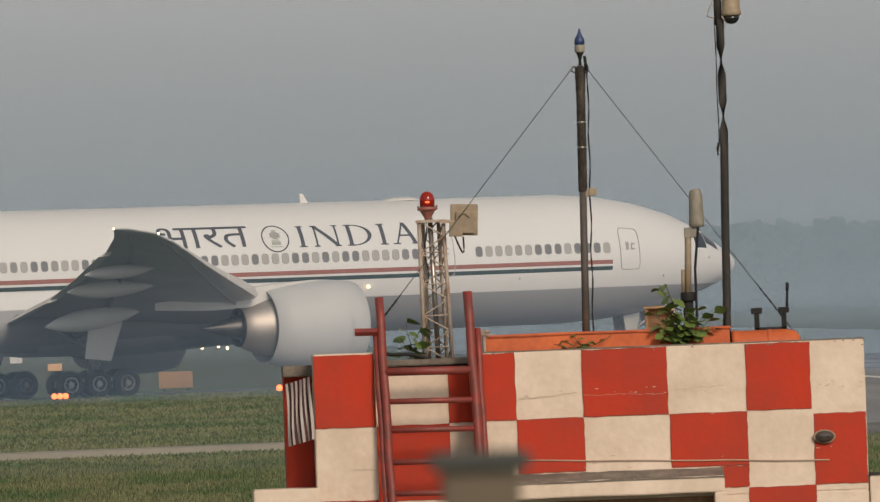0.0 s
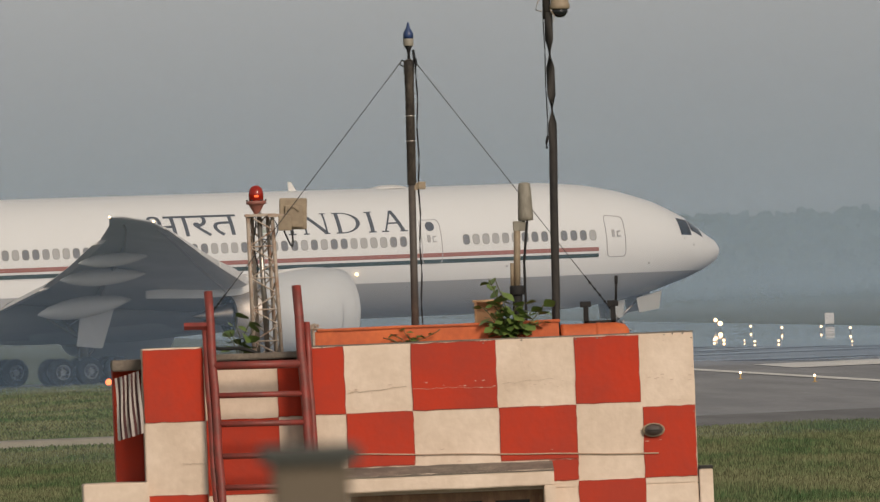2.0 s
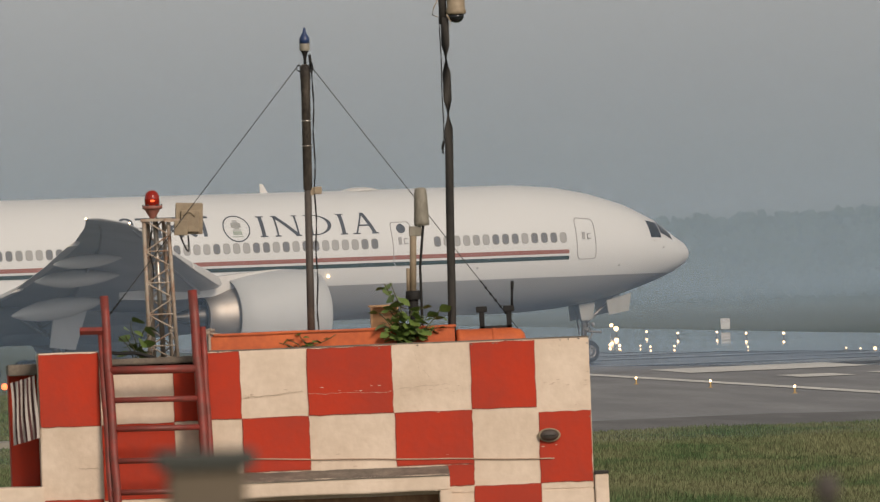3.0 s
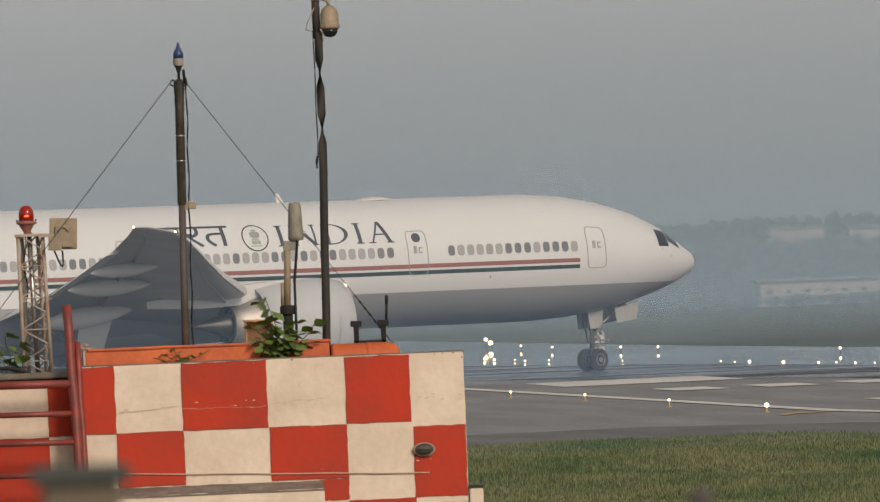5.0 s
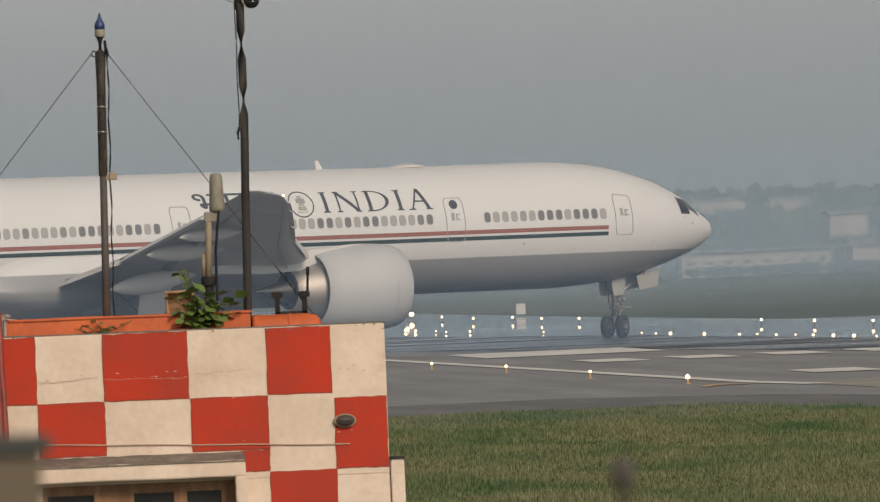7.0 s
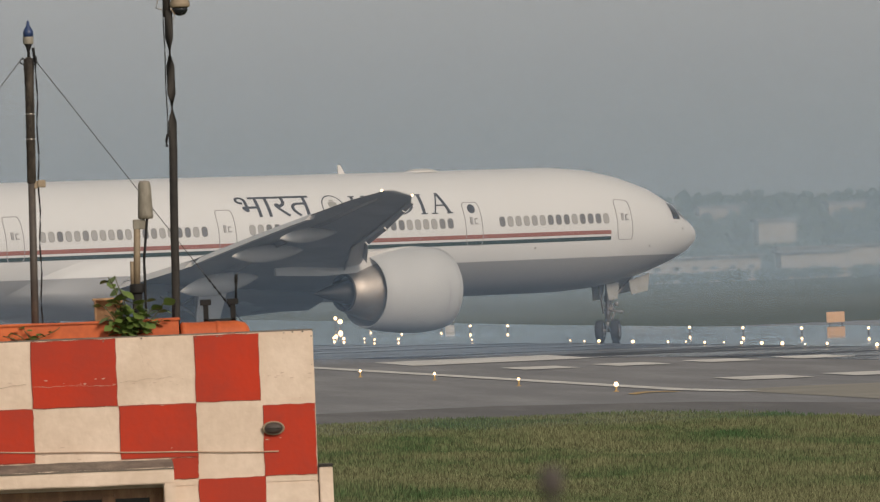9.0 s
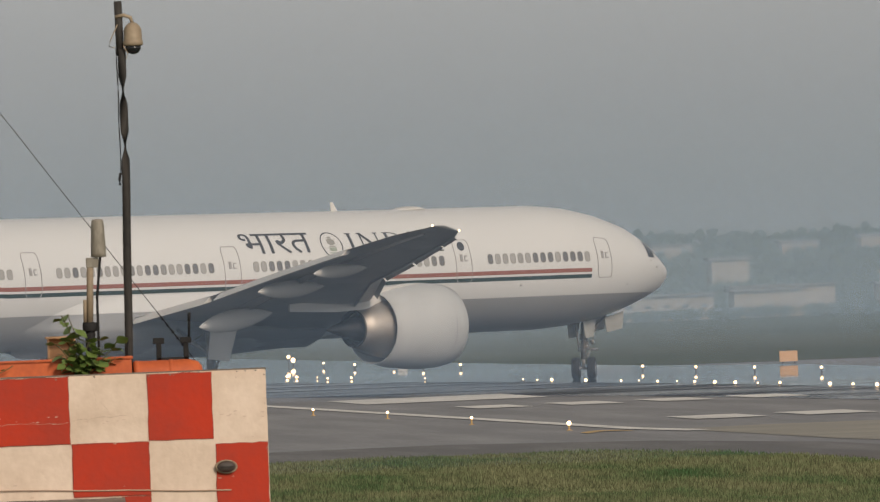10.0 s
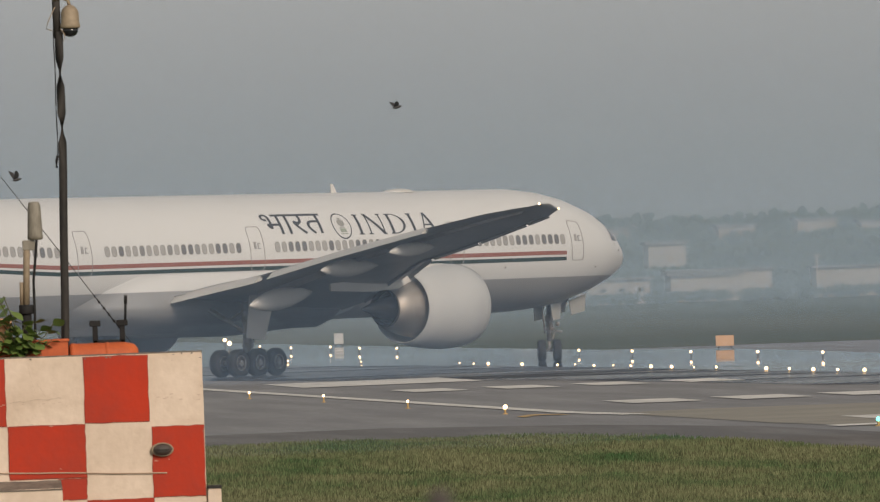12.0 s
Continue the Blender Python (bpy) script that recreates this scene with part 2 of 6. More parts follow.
def streaked(name, dull, shiny, span=(0.25, 0.85)):
    """Runway surface: dull streaks, put in for the mirage's wavy dark bands, between smooth ones that mirror at a
    grazing look.
    """
    m = M[shiny].copy()
    m.name = name
    nt, n = m.node_tree, m.node_tree.nodes
    out, gloss = n["Material Output"], n["Principled BSDF"]
    mat = n.new("ShaderNodeBsdfDiffuse")
    mat.inputs[0].default_value = (*dull, 1)
    co, mp, nz, mr, mx = (n.new(k) for k in ("ShaderNodeTexCoord", "ShaderNodeMapping", "ShaderNodeTexNoise", "ShaderNodeMapRange", "ShaderNodeMixShader"))
    mp.inputs["Scale"].default_value = (0.045, 0.10, 1)
    nz.inputs["Scale"].default_value, nz.inputs["Detail"].default_value = 1.0, 5
    mr.inputs["From Min"].default_value, mr.inputs["From Max"].default_value = 0.40, 0.60
    mr.inputs["To Min"].default_value, mr.inputs["To Max"].default_value = span
    nt.links.new(co.outputs["Object"], mp.inputs[0])
    nt.links.new(mp.outputs[0], nz.inputs["Vector"])
    nt.links.new(nz.outputs["Fac"], mr.inputs["Value"])
    nt.links.new(mr.outputs[0], mx.inputs[0])
    nt.links.new(mat.outputs[0], mx.inputs[1])
    nt.links.new(gloss.outputs[0], mx.inputs[2])
    nt.links.new(mx.outputs[0], out.inputs[0])
    return m


# near-mirror finish that stands in for the mirage over the hot runway
M["wet_lane"] = streaked("mirage_mirror_asphalt", (0.085, 0.092, 0.10), "runway", (0.72, 1.0))
M["wet_lane"].node_tree.nodes["Principled BSDF"].inputs["Roughness"].default_value = 0.02
for _link in list(M["wet_lane"].node_tree.nodes["Principled BSDF"].inputs["Normal"].links):
    M["wet_lane"].node_tree.links.remove(_link)
M["runway"] = streaked("streaked_runway_asphalt", (0.060, 0.068, 0.082), "runway", (0.10, 0.62))


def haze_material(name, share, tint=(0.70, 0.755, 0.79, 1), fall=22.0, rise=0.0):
    """A thin upright sheet added to stand in for haze, tinted blue-grey; dense on the ground, it thins out with height;
    what it does not let through scatters the daylight.
    """
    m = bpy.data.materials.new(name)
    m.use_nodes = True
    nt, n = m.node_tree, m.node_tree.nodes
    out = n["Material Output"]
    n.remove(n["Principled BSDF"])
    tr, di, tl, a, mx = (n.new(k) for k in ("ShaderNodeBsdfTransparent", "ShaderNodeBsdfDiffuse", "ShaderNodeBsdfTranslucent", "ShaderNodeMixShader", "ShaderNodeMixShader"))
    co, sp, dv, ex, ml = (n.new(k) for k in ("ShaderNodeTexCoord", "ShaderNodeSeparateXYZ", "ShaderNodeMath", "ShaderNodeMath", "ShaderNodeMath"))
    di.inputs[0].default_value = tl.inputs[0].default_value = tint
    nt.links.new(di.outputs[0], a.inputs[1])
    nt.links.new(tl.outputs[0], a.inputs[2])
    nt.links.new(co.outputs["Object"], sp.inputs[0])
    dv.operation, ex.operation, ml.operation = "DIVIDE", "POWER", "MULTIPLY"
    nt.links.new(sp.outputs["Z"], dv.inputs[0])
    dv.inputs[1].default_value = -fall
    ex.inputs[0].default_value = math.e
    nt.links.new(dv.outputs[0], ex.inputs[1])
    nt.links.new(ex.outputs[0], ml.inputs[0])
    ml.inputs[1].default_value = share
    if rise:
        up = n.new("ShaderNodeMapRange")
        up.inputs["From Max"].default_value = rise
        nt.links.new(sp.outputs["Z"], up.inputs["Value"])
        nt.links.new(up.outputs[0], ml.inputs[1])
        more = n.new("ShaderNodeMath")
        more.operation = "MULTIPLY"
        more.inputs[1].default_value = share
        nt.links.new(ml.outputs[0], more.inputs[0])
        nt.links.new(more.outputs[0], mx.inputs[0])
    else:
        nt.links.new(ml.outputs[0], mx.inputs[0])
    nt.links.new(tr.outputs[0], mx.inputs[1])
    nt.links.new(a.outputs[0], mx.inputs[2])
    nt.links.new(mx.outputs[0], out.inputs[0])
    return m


# ---- mesh helpers ----
def part(name, bm, mat, parent=None, label="", smooth=False):
    me = bpy.data.meshes.new(name)
    bm.normal_update()
    bm.to_mesh(me)
    bm.free()
    for one in (mat if isinstance(mat, (list, tuple)) else [mat]):
        me.materials.append(M[one] if isinstance(one, str) else one)
    if smooth:
        me.shade_smooth()
    ob = new(name, me)
    if parent:
        ob.parent = parent
    if label:
        tagged(ob, label)
    return ob


def box(bm, x0, x1, y0, y1, z0, z1, mat=0, bevel=0.0):
    v = [bm.verts.new((x, y, z)) for z in (z0, z1) for y in (y0, y1) for x in (x0, x1)]
    fs = [bm.faces.new([v[i] for i in f]) for f in ((0, 2, 3, 1), (4, 5, 7, 6), (0, 1, 5, 4), (2, 6, 7, 3), (0, 4, 6, 2), (1, 3, 7, 5))]
    for f in fs:
        f.material_index = mat
    if bevel:
        r = bmesh.ops.bevel(bm, geom=list({e for f in fs for e in f.edges}), offset=bevel, segments=2, affect="EDGES", profile=0.6)
        for f in r["faces"]:
            f.material_index = mat
    return v


def rings(bm, loops, close=True, caps=True, mat=0):
    """A skin over rows of points, each row a closed loop."""
    rows = [[bm.verts.new(p) for p in lp] for lp in loops]
    n = len(rows[0])
    for a, b in zip(rows, rows[1:]):
        for i in range(n if close else n - 1):
            j = (i + 1) % n
            f = bm.faces.new((a[i], a[j], b[j], b[i]))
            f.material_index = mat
    if caps and close:
        bm.faces.new(rows[0][::-1]).material_index = mat
        bm.faces.new(rows[-1]).material_index = mat
    return rows


def tube(bm, a, b, r, r2=None, n=10, mat=0, caps=True):
    a, b = Vector(a), Vector(b)
    q = (b - a).to_track_quat("Z", "Y")
    r2 = r if r2 is None else r2
    rings(bm, [[p + q @ Vector((rr * math.cos(k * math.tau / n), rr * math.sin(k * math.tau / n), 0)) for k in range(n)] for p, rr in ((a, r), (b, r2))], caps=caps, mat=mat)


def lathe(bm, profile, centre=(0, 0, 0), axis="Z", n=20, mat=0, caps=True):
    """profile: (radius, height) pairs, turned about an axis."""
    c = Vector(centre)
    loops = []
    for r, h in profile:
        lp = []
        for k in range(n):
            a = k * math.tau / n
            u, w = r * math.cos(a), r * math.sin(a)
            lp.append(c + Vector({"Z": (u, w, h), "X": (h, u, w), "Y": (w, h, u)}[axis]))
        loops.append(lp)
    rings(bm, loops, caps=caps, mat=mat)


def path_tube(bm, pts, r, n=8, mat=0):
    pts = [Vector(p) for p in pts]
    loops = []
    for i, p in enumerate(pts):
        d = (pts[min(i + 1, len(pts) - 1)] - pts[max(i - 1, 0)]).normalized()
        q = d.to_track_quat("Z", "Y")
        loops.append([p + q @ Vector((r * math.cos(k * math.tau / n), r * math.sin(k * math.tau / n), 0)) for k in range(n)])
    rings(bm, loops, mat=mat)


def empty(name, m=None, label="", category="", group="", kind=""):
    ob = new(name)
    if m:
        ob.matrix_world = m
    return tagged(ob, label, category, group, kind)


# ---- ground, pavements and markings ----
def sheet(name, pts, z, mat, label, thick=0.0, category="ground"):
    bm = bmesh.new()
    top = [bm.verts.new((x, y, z)) for x, y in pts]
    bm.faces.new(top)
    ob = part(name, bm, mat)
    return tagged(ob, label, category, kind="structure")


sheet("ground", [(-2600, -300), (2600, -300), (2600, 4600), (-2600, 4600)], -0.05, "grass", "flat green airfield turf reaching to the horizon")
sheet("far_field", [(-900, 640), (1500, 640), (1500, 2600), (-900, 2600)], -0.035, "far_grass", "pale far field beyond the runway, greyed for haze", category="field")
# asphalt apron of the runway's end, with the taxiway that joins it from the west
sheet("runway_shoulder", [(20, 345), (27, 357), (33, 352), (36, 330), (37, 290), (38, 240), (120, 240), (90, 560), (90, 700), (24, 700), (22, 616), (4, 603), (-300, 598), (-300, 574), (-60, 577), (4, 577), (13, 572), (15, 520), (16, 400)], -0.02, "asphalt", "worn dark asphalt shoulder and taxiway by the runway", category="pavement")
sheet("shoulder_edge", [(16, 370), (24, 379), (31, 381), (36.5, 371), (39.6, 354), (40.6, 332), (44, 296), (46, 240), (38.2, 240), (37.2, 290), (36.2, 330), (33.2, 352), (27, 357), (20, 345)], -0.012, "asphalt_old", "darker patched asphalt along the grass", category="pavement")
sheet("runway", [(36.2, 612), (39.4, 585), (44.0, 556), (50.0, 522), (52.5, 490), (54.0, 465), (56.0, 455), (76, 400), (73.5, 560), (62, 620), (54, 700), (30, 900), (26, 900), (32.0, 720)], -0.004, "runway", "dark asphalt runway with mirage streaks put into its surface", category="runway")
# mirror sheet added on the runway for the mirage's reflections
sheet("runway_mirage_lane", [(33.0, 760), (44.0, 690), (54.4, 622), (57.2, 575), (58.6, 546), (60.8, 505), (68, 440), (80, 440), (73.0, 583), (73.6, 640), (73.4, 672), (69.0, 700), (66.5, 780), (52, 1500), (16, 1500)], 0.002, "wet_lane", "smooth dark mirror sheet standing in for the runway mirage", category="runway")
sheet("concrete_patch", [(39.7, 398), (42.8, 401), (48.4, 400), (64, 402), (64, 300), (44.5, 332), (41.6, 347), (40.6, 360), (40.3, 374)], -0.006, "concrete", "pale concrete pavement by the runway edge", category="pavement")
bm = bmesh.new()
rings(bm, [[(-300, 376.0, -0.06), (-300, 376.0, 0.13), (-300, 380.0, 0.13), (-300, 380.0, -0.06)], [(14, 372.2, -0.06), (14, 372.2, 0.13), (14, 376.0, 0.13), (14, 376.0, -0.06)]])
bmesh.ops.recalc_face_normals(bm, faces=bm.faces)
tagged(part("perimeter_path", bm, "concrete"), "low pale concrete strip across the grass", "path", kind="structure")

bm = bmesh.new()
for (x0, y0), (x1, y1), w in (((34.0, 640), (36.2, 537), 0.75), ((36.2, 537), (38.9, 404), 0.75), ((38.9, 404), (39.9, 392), 0.9)):
    bm.faces.new([bm.verts.new(p) for p in ((x0 - w / 2, y0, 0.004), (x1 - w / 2, y1, 0.004), (x1 + w / 2, y1, 0.004), (x0 + w / 2, y0, 0.004))])
tagged(part("runway_edge_line", bm, "mark_white"), "worn white painted runway side line", "marking", kind="structure")


def marking(x0, x1, y0, y1, skew, label, mat="mark_white"):
    bm = bmesh.new()
    n = 6
    a = [bm.verts.new((x0 + (x1 - x0) * i / n + random.uniform(-.05, .05), y0 + skew * i / n + random.uniform(-.2, .2), 0.006)) for i in range(n + 1)]
    b = [bm.verts.new((x0 + (x1 - x0) * i / n, y1 + skew * i / n + random.uniform(-.2, .2), 0.006)) for i in range(n + 1)]
    for i in range(n):
        bm.faces.new((a[i], a[i + 1], b[i + 1], b[i]))
    ob = part("runway_marking", bm, mat)
    return tagged(ob, label, "marking", "painted runway markings", kind="structure")


marking(39.6, 47.6, 528, 552, 3, "long worn white painted runway bar")
for k in range(4):
    marking(41.2 + 3.65 * k, 43.4 + 3.65 * k, 491, 503, 0.3, "short worn white painted runway stripe")
for k in range(5):
    marking(43.0 + 3.75 * k, 45.5 + 3.75 * k, 423.5, 434.5, 0.3, "short worn white painted runway stripe")
marking(43.6, 46.4, 360, 369, 0.2, "short worn white painted runway stripe")
marking(40.9, 44.0, 347, 350, 2.0, "thin worn white painted runway stripe")
bm = bmesh.new()
arc = [(36.6 + 0.5 * i * 0.28, 396.0 + 4.2 * math.sin(i / 12 * 2.6)) for i in range(13)]
va = [bm.verts.new((x, y - 1.4, 0.004)) for x, y in arc]
vb = [bm.verts.new((x, y + 1.4, 0.004)) for x, y in arc]
for i in range(12):
    bm.faces.new((va[i], va[i + 1], vb[i + 1], vb[i]))
tagged(part("taxi_line", bm, "mark_yellow"), "curved faded yellow taxi guide line", "marking", kind="structure")


# ---- airfield lamps ----
def lamp_thing(kind_name, x, y, z, r, mat, label, group):
    e = empty(kind_name, pose(x, y, 0), label, "airfield lamp", group)
    bm = bmesh.new()
    lathe(bm, [(0.10, 0.0), (0.09, 0.02), (0.03, 0.03), (0.03, max(0.035, z - r))], n=8)
    part("stem", bm, "mark_yellow" if y < 500 else "mast_low", e)
    bm = bmesh.new()
    lathe(bm, [(r * 0.45, z - r), (r, z - r * 0.45), (r, z + r * 0.3), (r * 0.55, z + r * 0.85), (0.01, z + r)], n=10)
    part("lens", bm, mat, e, "lit warm lens", smooth=True)
    return e


LIT = "glowing warm white elevated lamp beside the runway"
first = lamp_thing("edge_lamp", 34.5, 488.0, 0.25, 0.046, "lamp_glow", LIT, "near edge lamps")
for x, y in ((35.6, 464.5), (36.1, 433.0)):
    copy_thing(first, pose(x, y, 0))
lamp_thing("edge_lamp", 36.92, 404.9, 0.24, 0.072, "lamp_glow", "brightest glowing warm lamp at the runway corner", "near edge lamps")
FAR_LAMPS = ((64.3, 661), (65.0, 640), (66.0, 621), (67.4, 603.5), (68.4, 585), (61.0, 738), (59.9, 752), (60.0, 776), (58.0, 782), (58.2, 812))
far = lamp_thing("edge_lamp", *FAR_LAMPS[0], 0.27, 0.064, "lamp_glow", LIT, "far edge lamps")
for x, y in FAR_LAMPS[1:]:
    copy_thing(far, pose(x, y, 0))
SMALL = ((54.6, 623), (54.6, 615), (56.8, 586), (57.3, 573), (58.1, 545.5), (49.8, 700), (52.4, 657))
MEDIUM = ((56.2, 588.5), (56.8, 577), (57.5, 567), (58.8, 543), (59.6, 522), (60.1, 509), (49.5, 688), (50.6, 685))
LARGE = ((55.0, 611.5), (55.6, 600), (57.7, 560), (58.0, 554), (59.3, 528), (59.8, 515), (60.6, 504), (49.2, 716), (49.2, 708))
for spots, r in ((SMALL, 0.034), (MEDIUM, 0.050), (LARGE, 0.070)):
    flush = lamp_thing("inset_lamp", *spots[0], 0.11, r, "lamp_glow", "small glowing inset lamp in the runway", "inset runway lamps")
    for x, y in spots[1:]:
        copy_thing(flush, pose(x, y, 0))
for x, y, z, r in ((58.1, 839, 0.40, 0.15), (58.0, 842, 0.62, 0.12), (49.0, 842, 0.45, 0.10)):
    lamp_thing("approach_lamp", x, y, z, r, "lamp_glow", "bright glowing approach lamp on a short post", "approach lamps")
for x in (1.25, 1.50, 1.75):
    lamp_thing("stop_lamp", x, 551, 0.40, 0.13, "lamp_amber", "glowing orange-red lamp in the grass", "amber lamps")
lamp_thing("stop_lamp", 11.19, 553, 0.38, 0.14, "lamp_amber", "glowing orange-red lamp in the grass", "amber lamps")
for x, y, z in ((14.2, 1000, 0.30), (14.2, 1000.5, 0.70), (14.8, 1004, 0.45), (15.5, 1000, 0.35), (15.5, 1000.5, 0.75), (16.2, 1000, 0.20), (16.2, 1000.5, 0.72)):
    lamp_thing("approach_lamp", x, y, z, 0.12, "lamp_glow", "glowing approach lamp on a short post", "approach lamps")
lamp_thing("end_lamp", 41.7, 344, 0.20, 0.06, "lamp_green", "glowing green lamp at the runway end", "end lamps")


def board(x, y, w, h, mat, label):
    e = empty("sign_board", pose(x, y, 0), label, "sign", "airfield sign boards")
    bm = bmesh.new()
    box(bm, -w / 2, w / 2, -0.08, 0.08, 0.12, 0.12 + h, bevel=0.02)
    part("panel", bm, mat, e)
    for s in (-1, 1):
        bm = bmesh.new()
        tube(bm, (s * w * 0.35, 0, -0.05), (s * w * 0.35, 0, 0.13), 0.03, n=6)
        part("leg", bm, "pole", e)
    return e


board(73.5, 674.0, 0.98, 0.58, "sign", "orange blank sign board standing beside the runway")
board(7.3, 609, 1.65, 0.80, "sign", "wide orange blank sign board beside the taxiway")
board(-0.6, 905, 0.9, 0.62, "sign_back", "small pale blank sign board in the far grass")
board(1.9, 792, 0.9, 0.45, "sign", "small orange blank sign board in the far grass")
board(64.9, 831.9, 0.62, 0.72, "sign_back", "pale blank sign board standing in the far grass")

# ---- grass tufts ----
rng = random.Random(4)
verts, faces = [], []
for _ in range(130000):
    y = rng.uniform(214, 353)
    x = rng.uniform(-0.045, 0.135) * y
    if x > 20 and y > np.interp(x, (20, 27, 33, 36, 37, 38, 40), (345, 357, 352, 330, 290, 240, 200)) + rng.uniform(-1, 4):
        continue
    h, w = rng.uniform(0.03, 0.12) * (1 + 0.9 * noise.noise((x * 0.25, y * 0.06, 3))), rng.uniform(0.010, 0.030)
    for b in range(3):
        a, lean = rng.uniform(0, 6.28), rng.uniform(0.0, 0.10)
        ox, oy = rng.uniform(-.15, .15), rng.uniform(-.15, .15)
        i = len(verts)
        verts += [(x + ox - w, y + oy, -0.06), (x + ox + w, y + oy, -0.06), (x + ox + lean * math.cos(a), y + oy + lean * math.sin(a), h)]
        faces.append((i, i + 1, i + 2))
for k in range(60000):
    y = rng.uniform(540, 577) if k < 16000 else rng.uniform(353, 540)
    x = rng.uniform(-0.03, 0.0255) * y
    if 369 < y < 380:
        continue
    h, w = rng.uniform(0.03, 0.08) + 0.13 * max(0.0, (y - 562) / 15), rng.uniform(0.02, 0.06)
    i = len(verts)
    verts += [(x - w, y, -0.06), (x + w, y, -0.06), (x + rng.uniform(-.1, .1), y, h)]
    faces.append((i, i + 1, i + 2))
me = bpy.data.meshes.new("grass")
me.from_pydata(verts, [], faces)
me.materials.append(M["blade"])
tagged(new("grass", me), "uneven green and straw-coloured airfield grass", "grass", kind="stuff")


# ---- the distance: tree belts, low buildings, hills ----
def tree_belt(name, y, x0, x1, h0, h1, step, seed, label, z0=0.0):
    r = random.Random(seed)
    verts, faces = [], []
    x = x0
    while x < x1:
        h = h0 + (h1 - h0) * (0.5 + 0.5 * noise.noise((x / 70.0, seed, 0))) * r.uniform(0.75, 1.1)
        cy = y + r.uniform(-12, 12)
        w = h * r.uniform(0.45, 0.8)
        i = len(verts)
        verts += [(x - .25, cy, z0 - 1), (x + .25, cy, z0 - 1), (x + .1, cy, z0 + h * 0.6), (x - .1, cy, z0 + h * 0.6)]
        faces.append((i, i + 1, i + 2, i + 3))
        for _ in range(100):
            a, b = r.uniform(0, 6.28), r.uniform(-1, 1)
            rad = math.sqrt(r.uniform(0.15, 1))
            px = x + w * rad * math.cos(a) * math.sqrt(1 - b * b * 0.8)
            pz = z0 + h * 0.55 + h * 0.45 * b * rad
            py = cy + w * rad * math.sin(a) * 0.8
            s = h * r.uniform(0.055, 0.125)
            i = len(verts)
            u, v = r.uniform(0, 3), r.uniform(-.6, .6)
            for k in range(5):
                t = u + k * math.tau / 5
                verts.append((px + s * math.cos(t) * r.uniform(.6, 1.2), py + s * v * math.cos(t), pz + s * math.sin(t) * r.uniform(.6, 1.1)))
            faces.append(tuple(range(i, i + 5)))
        x += step * r.uniform(0.6, 1.3)
    me = bpy.data.meshes.new(name)
    me.from_pydata(verts, [], faces)
    me.materials.append(M["far_leaf"])
    return tagged(new(name, me), label, "trees", kind="stuff")


tree_belt("tree_belt", 1950, 60, 420, 5.5, 9.5, 2.3, 2, "distant belt of hazy green airport trees")
tree_belt("tree_belt", 1800, 60, 380, 3.0, 6.0, 2.6, 12, "distant belt of low hazy trees")
tree_belt("tree_belt", 2310, 40, 520, 10.0, 13.6, 2.6, 5, "distant hazy wooded rise behind the airfield", 2.0)
tree_belt("tree_belt", 2222, 90, 330, 8.8, 10.8, 2.0, 31, "distant hazy trees before the hillside houses")
tree_belt("tree_belt", 1860, 90, 300, 3.2, 5.6, 2.0, 33, "distant hazy trees before a cream block")
tree_belt("shrub_belt", 1460, 60, 260, 0.8, 1.9, 0.6, 9, "low distant shrubs along the airfield boundary")

bm = bmesh.new()
hill = []
for i in range(60):
    x = -900 + i * 40
    hill.append((x, 9 + 5 * noise.noise((x / 260.0, 7, 0)) + 2 * noise.noise((x / 80.0, 2, 0))))
va = [bm.verts.new((x, 2500, -5)) for x, z in hill]
vb = [bm.verts.new((x, 2700, z)) for x, z in hill]
vc = [bm.verts.new((x, 3300, -5)) for x, z in hill]
for i in range(59):
    bm.faces.new((va[i], va[i + 1], vb[i + 1], vb[i]))
    bm.faces.new((vb[i], vb[i + 1], vc[i + 1], vc[i]))
tagged(part("hill", bm, "hill", smooth=True), "long low scrub-covered hill in the haze", "hill", kind="structure")


def low_building(x, y, w, d, z0, h, label, openings=0, parapet=0.4):
    e = empty("low_building", pose(x, y, z0), label, "building", "distant buildings")
    bm = bmesh.new()
    box(bm, 0, w, 0, d, -8, h)
    part("wall", bm, "far_wall", e)
    bm = bmesh.new()
    box(bm, -0.5, w + 0.5, -0.6, d + 0.5, h, h + parapet)
    part("roof", bm, "far_roof", e)
    if openings:
        s = bmesh.new()
        box(s, -0.35, 0.35, -0.12, -0.02, -0.15, 0.25)
        one = part("window", s, "glass", e)
        one.location = (w * 0.5 / openings, 0, h * 0.55)
        for k in range(1, openings):
            c = new("window", one.data)
            c.parent = e
            c.location = (w * (k + 0.5) / openings, 0, h * 0.55)
    return e


HAZY = "distant cream low building seen through haze"
low_building(136.6, 1500, 18.2, 8, 0.0, 2.9, "long low cream shed with a pale roof", 8, 0.25)
low_building(157.3, 1500, 8.2, 6, 0.0, 3.1, HAZY)
low_building(174.9, 1500, 16.0, 6, 0.0, 3.5, HAZY, 0, 0.2)
low_building(163.5, 1560, 12.8, 6, 0.0, 3.6, HAZY, 0, 0.2)
low_building(196.0, 1900, 5.7, 7, 2.0, 5.6, "square hazy cream block among trees")
low_building(207.3, 2250, 9.6, 8, 5.0, 6.4, HAZY)
low_building(221.5, 2250, 7.2, 8, 5.0, 6.0, HAZY)
low_building(245.0, 2250, 6.6, 8, 5.0, 5.9, HAZY)
low_building(259.4, 2250, 7.0, 8, 5.0, 6.6, HAZY)
low_building(271.0, 2250, 5.0, 8, 5.0, 5.9, HAZY)
